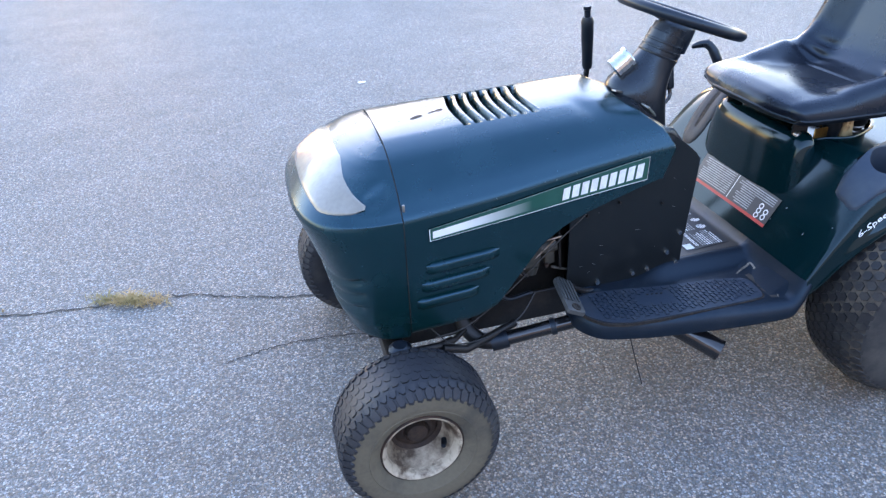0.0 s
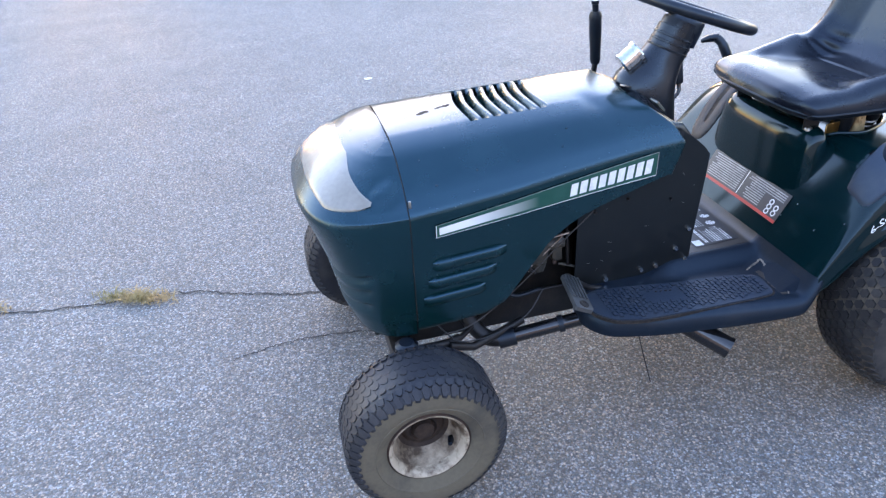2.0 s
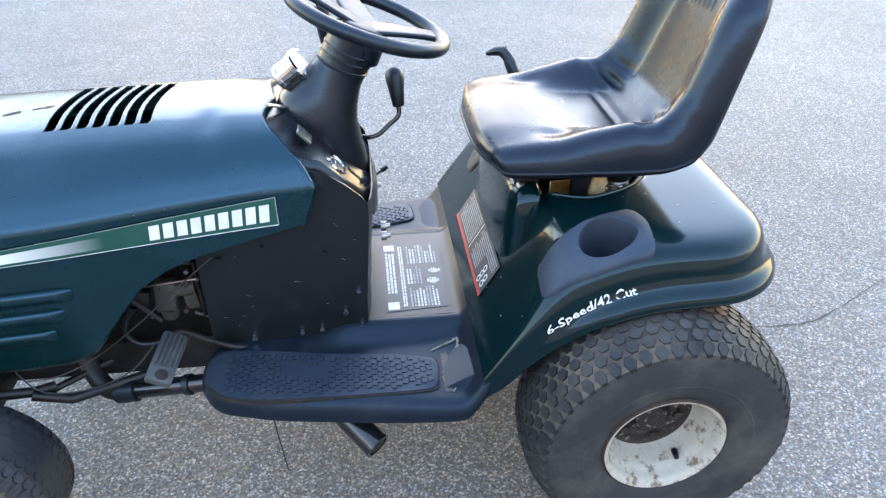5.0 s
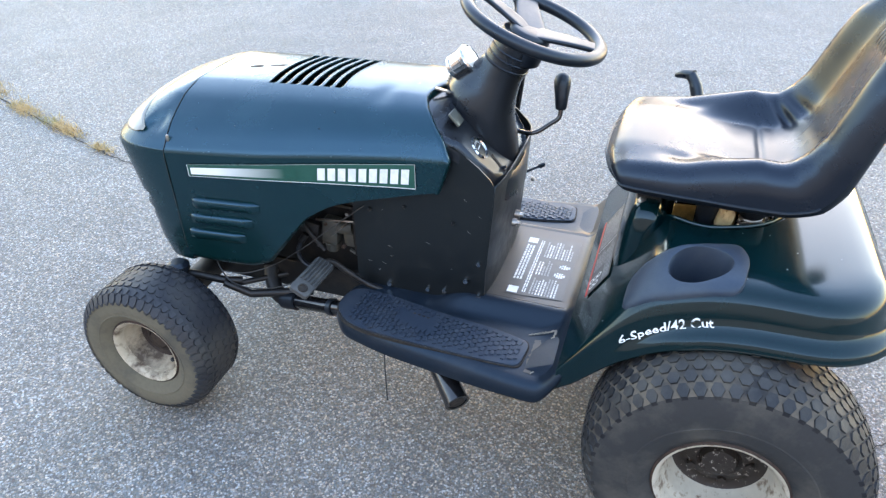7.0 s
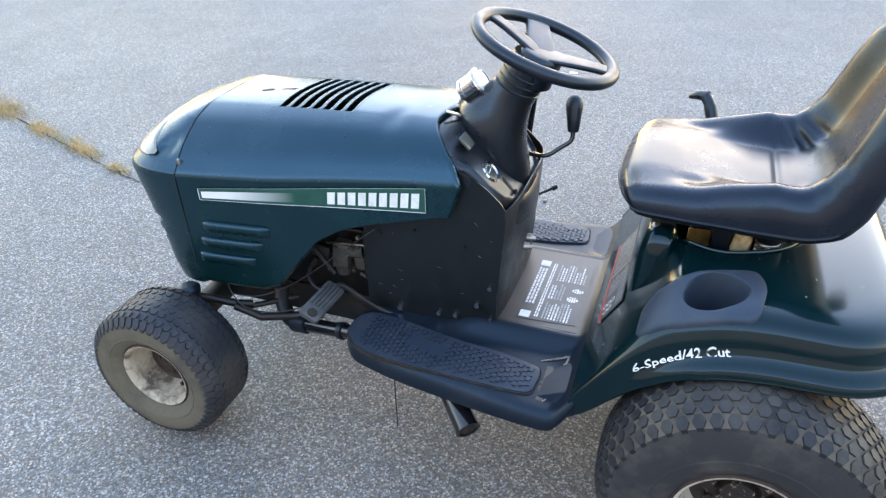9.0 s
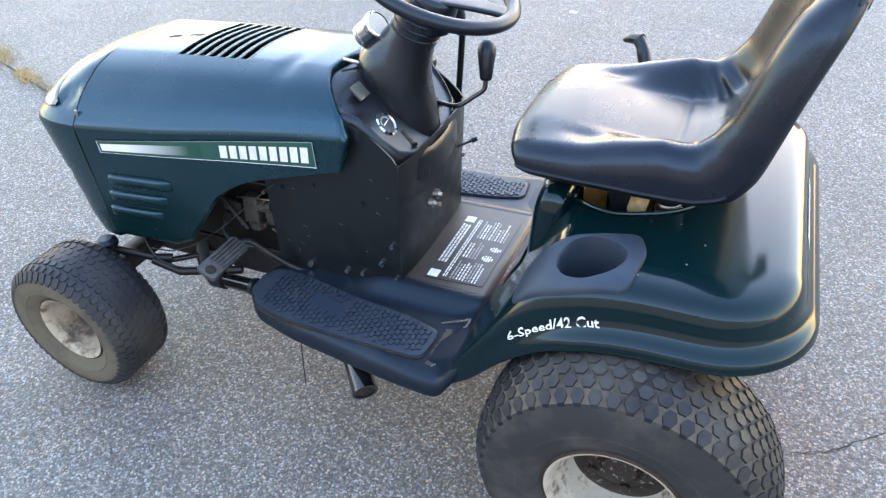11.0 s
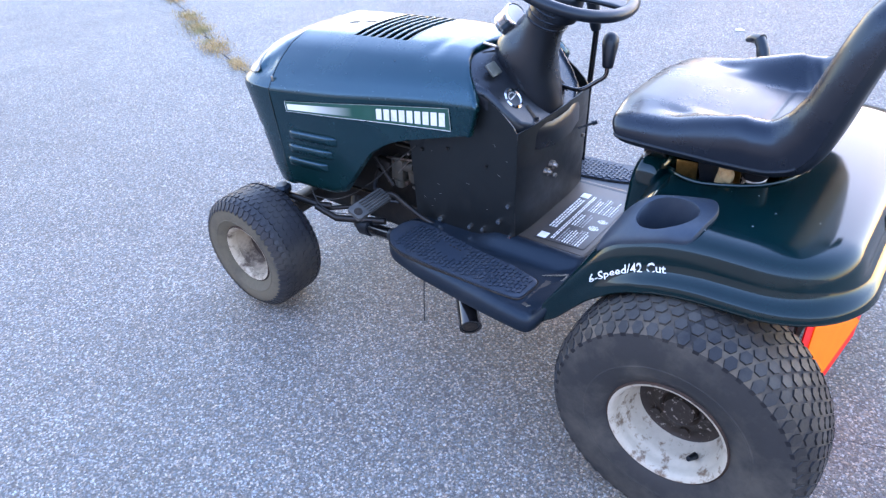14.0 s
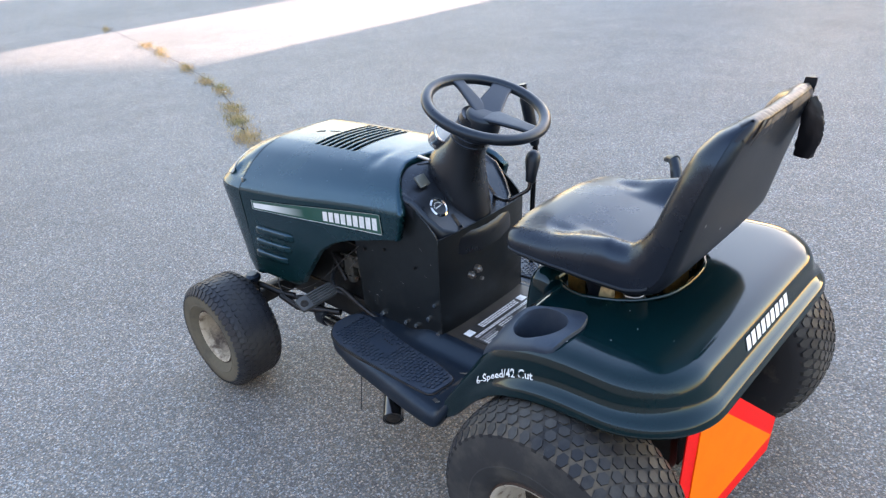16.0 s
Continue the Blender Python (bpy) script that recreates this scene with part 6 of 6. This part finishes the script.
    part("safety_switch", bm, BLACK, base, "black switch box under the seat")


build_seat_base()


# ---- running gear ----
def bar(name, pts, r, material, parent, label="", n=12):
    bm = bmesh.new()
    tube(bm, pts, r, n)
    return part(name, bm, material, parent, label)


def build_chassis():
    chassis = tagged(empty("chassis", Matrix(), tractor), "black steel chassis, greasy and rusty")
    for name, size, at in [("frame_rail", (1.25, 0.012, 0.080), (0.63, 0.125, 0.252))]:
        for s in (-1, 1):
            bm = bmesh.new()
            box(bm, size, pose(at[0], CY + s * at[1], at[2]), 0.002, 1)
            part(name, bm, IRON, chassis)
    bm = bmesh.new()
    box(bm, (0.06, 0.25, 0.05), pose(-0.02, CY, 0.272), 0.004, 1)
    part("crossmember", bm, IRON, chassis)
    bm = bmesh.new()
    box(bm, (0.05, 0.52, 0.045), pose(0.0, CY, 0.235), 0.006, 2)
    axle = part("front_axle", bm, IRON, tractor, "black front axle beam")
    for s in (-1, 1):
        bar("spindle", [(0, CY + s * 0.258, 0.16), (0, CY + s * 0.258, 0.305)], 0.016, IRON, axle, "steering spindle")
        bar("spindle_cap", [(0, CY + s * 0.258, 0.300), (0, CY + s * 0.258, 0.312), (0, CY + s * 0.258, 0.320)], [0.026, 0.026, 0.016], BLACK, axle, "black plastic spindle cap")
        bar("stub_axle", [(0, CY + s * 0.25, 0.181), (0, CY + s * 0.38, 0.181)], 0.012, IRON, axle)
        bar("steering_arm", [(0.0, CY + s * 0.25, 0.285), (0.10, CY + s * 0.22, 0.262), (0.13, CY + s * 0.20, 0.255)], 0.010, IRON, axle, "steering arm")
        bar("tie_rod", [(0.12, CY + s * 0.21, 0.250), (0.22, CY + s * 0.12, 0.245), (0.30, CY + s * 0.05, 0.245)], 0.007, IRON, axle, "tie rod")
    bar("drag_link", [(0.10, CY - 0.23, 0.262), (0.16, CY - 0.215, 0.232), (0.30, CY - 0.16, 0.235)], 0.010, IRON, axle)
    bm = bmesh.new()
    box(bm, (0.44, 0.21, 0.32), pose(0.25, HC, 0.39), 0.03, 2)
    box(bm, (0.20, 0.24, 0.15), pose(0.28, HC, 0.55), 0.02, 2)
    engine = part("engine", bm, IRON, tractor, "dark oily engine block under the hood")
    for k in range(5):
        bm = bmesh.new()
        box(bm, (0.085, 0.014, 0.006), pose(0.375, CY - 0.112, 0.462 + 0.016 * k), 0.002, 1)
        part("cooling_fin", bm, FITTING, engine)
    bm = bmesh.new()
    box(bm, (0.040, 0.030, 0.066), pose(0.352, CY - 0.128, 0.402, 0, 6, 0), 0.005, 2)
    tube(bm, [(0.352, CY - 0.128, 0.372), (0.350, CY - 0.128, 0.350)], [0.020, 0.016], 16)
    tube(bm, [(0.372, CY - 0.130, 0.414), (0.410, CY - 0.130, 0.420)], [0.015, 0.017], 14)
    part("carburettor", bm, FITTING, engine, "oily grey carburettor with its bowl")
    bm = bmesh.new()
    box(bm, (0.026, 0.024, 0.060), pose(0.396, CY - 0.124, 0.398, 0, -4, 0), 0.004, 2)
    part("valve_cover", bm, FITTING, engine, "greasy grey engine cover")
    bm = bmesh.new()
    box(bm, (0.048, 0.020, 0.036), pose(0.297, CY - 0.128, 0.400, 0, 12, 0), 0.006, 2)
    tube(bm, [(0.285, CY - 0.134, 0.382), (0.270, CY - 0.136, 0.360)], [0.009, 0.009], 10)
    part("fuel_pump", bm, IRON, engine, "small black pump with a hose stub")
    for x0, z0, x1, z1, rad, mt in ((0.318, 0.430, 0.418, 0.446, 0.0028, STEEL), (0.330, 0.368, 0.402, 0.440, 0.0022, STEEL), (0.415, 0.48, 0.420, 0.36, 0.0040, IRON), (0.272, 0.42, 0.336, 0.352, 0.0050, IRON), (0.40, 0.362, 0.436, 0.352, 0.0035, FITTING)):
        bar("linkage_rod", [(x0, CY - 0.138, z0), (x1, CY - 0.146, z1)], rad, mt, engine, "thin engine linkage rod", 8)
    for x, z, rad, mt in ((0.402, 0.462, 0.0045, STEEL), (0.322, 0.363, 0.004, STEEL), (0.345, 0.425, 0.004, RUST), (0.386, 0.372, 0.005, RUST), (0.418, 0.444, 0.005, FITTING)):
        bar("engine_bolt", [(x, CY - 0.138, z), (x, CY - 0.147, z)], rad, mt, engine, "small bolt head", 6)
    bar("muffler", [(0.06, CY - 0.13, 0.33), (0.06, CY + 0.13, 0.33)], 0.05, RUST, chassis, "rusty muffler", 18)
    # pedal shaft and brake pedal
    bar("pedal_shaft", [(0.235, CY - 0.184, 0.211), (0.377, CY - 0.211, 0.242), (0.47, CY - 0.228, 0.262)], 0.0175, GLOSSBLACK, chassis, "black pedal shaft tube", 16)
    bar("collar", [(0.232, CY - 0.1835, 0.210), (0.272, CY - 0.191, 0.219)], 0.0225, BLACK, chassis, "black collar", 16)
    bar("collar", [(0.372, CY - 0.210, 0.241), (0.384, CY - 0.2125, 0.2437)], 0.021, BLACK, chassis, "black collar", 16)
    bar("bent_arm", curve_points([(0.240, CY - 0.185, 0.212), (0.21, CY - 0.175, 0.215), (0.185, CY - 0.155, 0.235), (0.17, CY - 0.13, 0.262)], 5), 0.019, IRON, chassis, "black bent pedal arm")
    pedal = bar("brake_pedal", curve_points([(0.540, -0.160, 0.285), (0.472, -0.168, 0.302), (0.425, -0.182, 0.337), (0.392, -0.196, 0.370), (0.380, -0.212, 0.376), (0.381, -0.245, 0.370)], 5), 0.0068, IRON, tractor, "black bent brake pedal arm")
    ax, sd = Vector((-0.012, -0.100, -0.010)).normalized(), Vector((0.040, -0.012, -0.020)).normalized()
    up = ax.cross(sd).normalized()
    up = -up if up.z < 0 else up
    sd = up.cross(ax).normalized()
    m = Matrix.Translation((0.379, -0.272, 0.377)) @ Matrix((ax, sd, up)).transposed().to_4x4()
    bm = bmesh.new()
    slab(bm, rounded_outline([(-0.056, -0.022), (0.056, -0.022), (0.056, 0.022), (-0.056, 0.022)], 0.007), -0.006, 0.004, 0.002)
    bm.transform(m)
    pad = part("pedal_pad", bm, PEDALRUBBER, pedal, "ribbed dusty black rubber pedal pad")
    for k in range(5):
        bm = bmesh.new()
        box(bm, (0.074, 0.0042, 0.005), m @ Matrix.Translation((-0.016, -0.0164 + 0.0082 * k, 0.0055)), 0.0012, 1)
        part("rib", bm, PEDALRUBBER, pad)
    # the hole's shade is a dark face inside a low ring
    bm = bmesh.new()
    loft(bm, [ring(m @ Vector((0.040, 0.002, h)), ax, sd, r, n=16) for h, r in ((0.0035, 0.0115), (0.0062, 0.0105), (0.0062, 0.0072), (0.0042, 0.0066))])
    part("pedal_hole", bm, DARKFILL, pad, "dark round face for the shaded hole in the pedal end")
    # loose cables
    bar("cable", curve_points([(0.462, -0.166, 0.512), (0.39, -0.170, 0.452), (0.30, -0.177, 0.374), (0.22, -0.186, 0.317), (0.15, -0.198, 0.288), (0.09, -0.205, 0.286)], 6), 0.0014, CABLE, tractor, "thin grey cable hanging below the hood", 6)
    bar("cable", curve_points([(0.072, -0.195, 0.325), (0.093, -0.213, 0.300), (0.129, -0.220, 0.268), (0.204, -0.222, 0.270), (0.285, -0.215, 0.300), (0.335, -0.190, 0.345)], 6), 0.0016, CABLE, tractor, "thin grey cable hanging below the hood", 6)
    bar("fuel_hose", curve_points([(0.27, -0.128, 0.358), (0.262, -0.132, 0.325), (0.290, -0.136, 0.300), (0.350, -0.134, 0.305)], 5), 0.0055, BLACK, tractor, "black rubber fuel hose", 8)
    # tailpipe and hanging wire
    bm = bmesh.new()
    a, b = Vector((0.600, CY - 0.215, 0.256)), Vector((0.735, CY - 0.362, 0.192))
    tube(bm, [a, b], 0.0255, 24)
    pipe = part("discharge_pipe", bm, GLOSSBLACK, tractor, "short glossy black pipe under the foot board")
    w = (b - a).normalized()
    u, v = across(w)
    bm = bmesh.new()
    loft(bm, [ring(b + w * h, u, v, r, n=24) for h, r in ((-0.004, 0.0265), (0.002, 0.0265), (0.002, 0.021), (-0.006, 0.020))])
    part("pipe_rim", bm, GLOSSBLACK, pipe)
    # dark disc over the closed end, for the shade inside the pipe
    bm = bmesh.new()
    loft(bm, [ring(b + w * h, u, v, r, n=16) for h, r in ((0.0005, 0.017), (0.0015, 0.016))])
    part("pipe_mouth", bm, DARKFILL, pipe, "dark disc for the shade in the pipe mouth")
    bar("hanging_wire", [(0.535, -0.262, 0.262), (0.548, -0.292, 0.18), (0.561, -0.317, 0.110)], 0.0014, BLACK, tractor, "thin wire hanging under the foot board", 6)
    # rear axle and transaxle
    bm = bmesh.new()
    box(bm, (0.20, 0.26, 0.16), pose(1.24, CY, 0.26), 0.03, 2)
    tube(bm, [(1.24, CY - 0.30, REAR_Z), (1.24, CY + 0.30, REAR_Z)], 0.028, 14)
    part("transaxle", bm, IRON, chassis, "black transaxle housing")
    bm = bmesh.new()
    box(bm, (0.006, 0.30, 0.22), pose(1.36, CY, 0.36), 0.002, 1)
    part("rear_plate", bm, IRON, chassis, "black rear frame plate")
    # mower deck shell under the foot boards
    bm = bmesh.new()
    box(bm, (0.42, 0.24, 0.05), pose(0.66, CY, 0.245), 0.02, 2)
    part("belly_pan", bm, IRON, chassis, "dark underside of the tractor")


build_chassis()


# ---- slow-vehicle sign ----
def build_sign():
    """A slow-vehicle triangle hung on its side: orange panel, red border, cut corners."""
    corner, along = Vector((1.385, -0.117, 0)), Vector((0.198, 0.980, 0)).normalized()
    inner = [Vector(p) for p in ((0.290, 0.160), (0.020, 0.400), (-0.015, 0.048))]
    mid = sum(inner, Vector((0, 0))) / 3

    def grown(by):
        """The triangle with its edges moved outwards."""
        out = []
        for k in range(3):
            p, q, r = inner[k - 1], inner[k], inner[(k + 1) % 3]
            lines = []
            for a, b in ((p, q), (q, r)):
                d = (b - a).normalized()
                n = Vector((d.y, -d.x))
                if n.dot(a - mid) < 0:
                    n = -n
                lines.append((a + n * by, d))
            (a, d), (b, e) = lines
            t = ((b.x - a.x) * e.y - (b.y - a.y) * e.x) / (d.x * e.y - d.y * e.x)
            out.append(a + d * t)
        return out

    big = []
    tri = grown(0.040)
    for k in range(3):
        p, q, r = tri[k - 1], tri[k], tri[(k + 1) % 3]
        big += [q + (p - q).normalized() * 0.085, q + (r - q).normalized() * 0.085]

    def plate(pts, o0, o1):
        face = Vector((along.y, -along.x, 0))
        bm = bmesh.new()
        a, b = ([bm.verts.new(corner + along * p.x + Vector((0, 0, max(0.012, p.y))) + face * o) for p in pts] for o in (o0, o1))
        bm.faces.new(a[::-1])
        bm.faces.new(b)
        for k in range(len(a)):
            bm.faces.new((a[k], a[(k + 1) % len(a)], b[(k + 1) % len(a)], b[k]))
        return bm

    sign = part("slow_vehicle_sign", plate(big, -0.003, 0.0), RED, tractor, "orange sign with red reflective border, hung under the fender")
    part("orange_panel", plate(inner, 0.0, 0.0025), ORANGE, sign, "fluorescent orange panel")


build_sign()


# ---- bag tied to the seat back ----
def build_bag():
    bag = empty("hanging_pouch", Matrix.Translation((1.43, 0.15, 0.83)))
    tagged(bag, "crumpled black plastic pouch strapped to the seat back", "pouch")
    inv = bag.matrix_basis.inverted()
    r = scratch_rand(77)
    bm = bmesh.new()
    rings = []
    for f in np.linspace(0, 1, 18):
        c = Vector((1.419 + 0.013 * math.sin(f * 2.6), 0.150, 0.946 - 0.114 * f))
        wide = 0.008 + 0.0115 * math.sin(math.pi * min(1, f * 0.62 + 0.12)) ** 0.8
        deep = 0.004 + 0.008 * math.sin(math.pi * min(1, f * 0.70 + 0.08))
        fold = [1 + 0.16 * math.sin(3 * t + 5 * f) + r.uniform(-0.10, 0.10) for t in np.linspace(0, 2 * math.pi, 20, endpoint=False)]
        rings.append([inv @ (c + Vector((wide * math.cos(t) * q, deep * math.sin(t) * q, r.uniform(-0.0012, 0.0012)))) for t, q in zip(np.linspace(0, 2 * math.pi, 20, endpoint=False), fold)])
    loft(bm, rings)
    part("pouch_body", bm, BAG, bag, sharp=30)
    bm = bmesh.new()
    loft(bm, [[inv @ Vector((1.4135 + 0.002 * k + sx * (0.0105 - 0.001 * (k % 2)), 0.150 + sy * 0.0035, 0.940 + 0.013 * k)) for sx, sy in ((-1, -1), (1, -0.7), (1, 1), (-1, 0.8))] for k in range(4)])
    part("strap", bm, BAG, bag, "black strap end sticking up")
    bm = bmesh.new()
    tube(bm, [inv @ Vector(p) for p in ((1.417, 0.128, 0.962), (1.419, 0.146, 0.957), (1.421, 0.160, 0.952))], 0.004, 8)
    part("tie", bm, BAG, bag, "short black tie to the seat top")


build_bag()
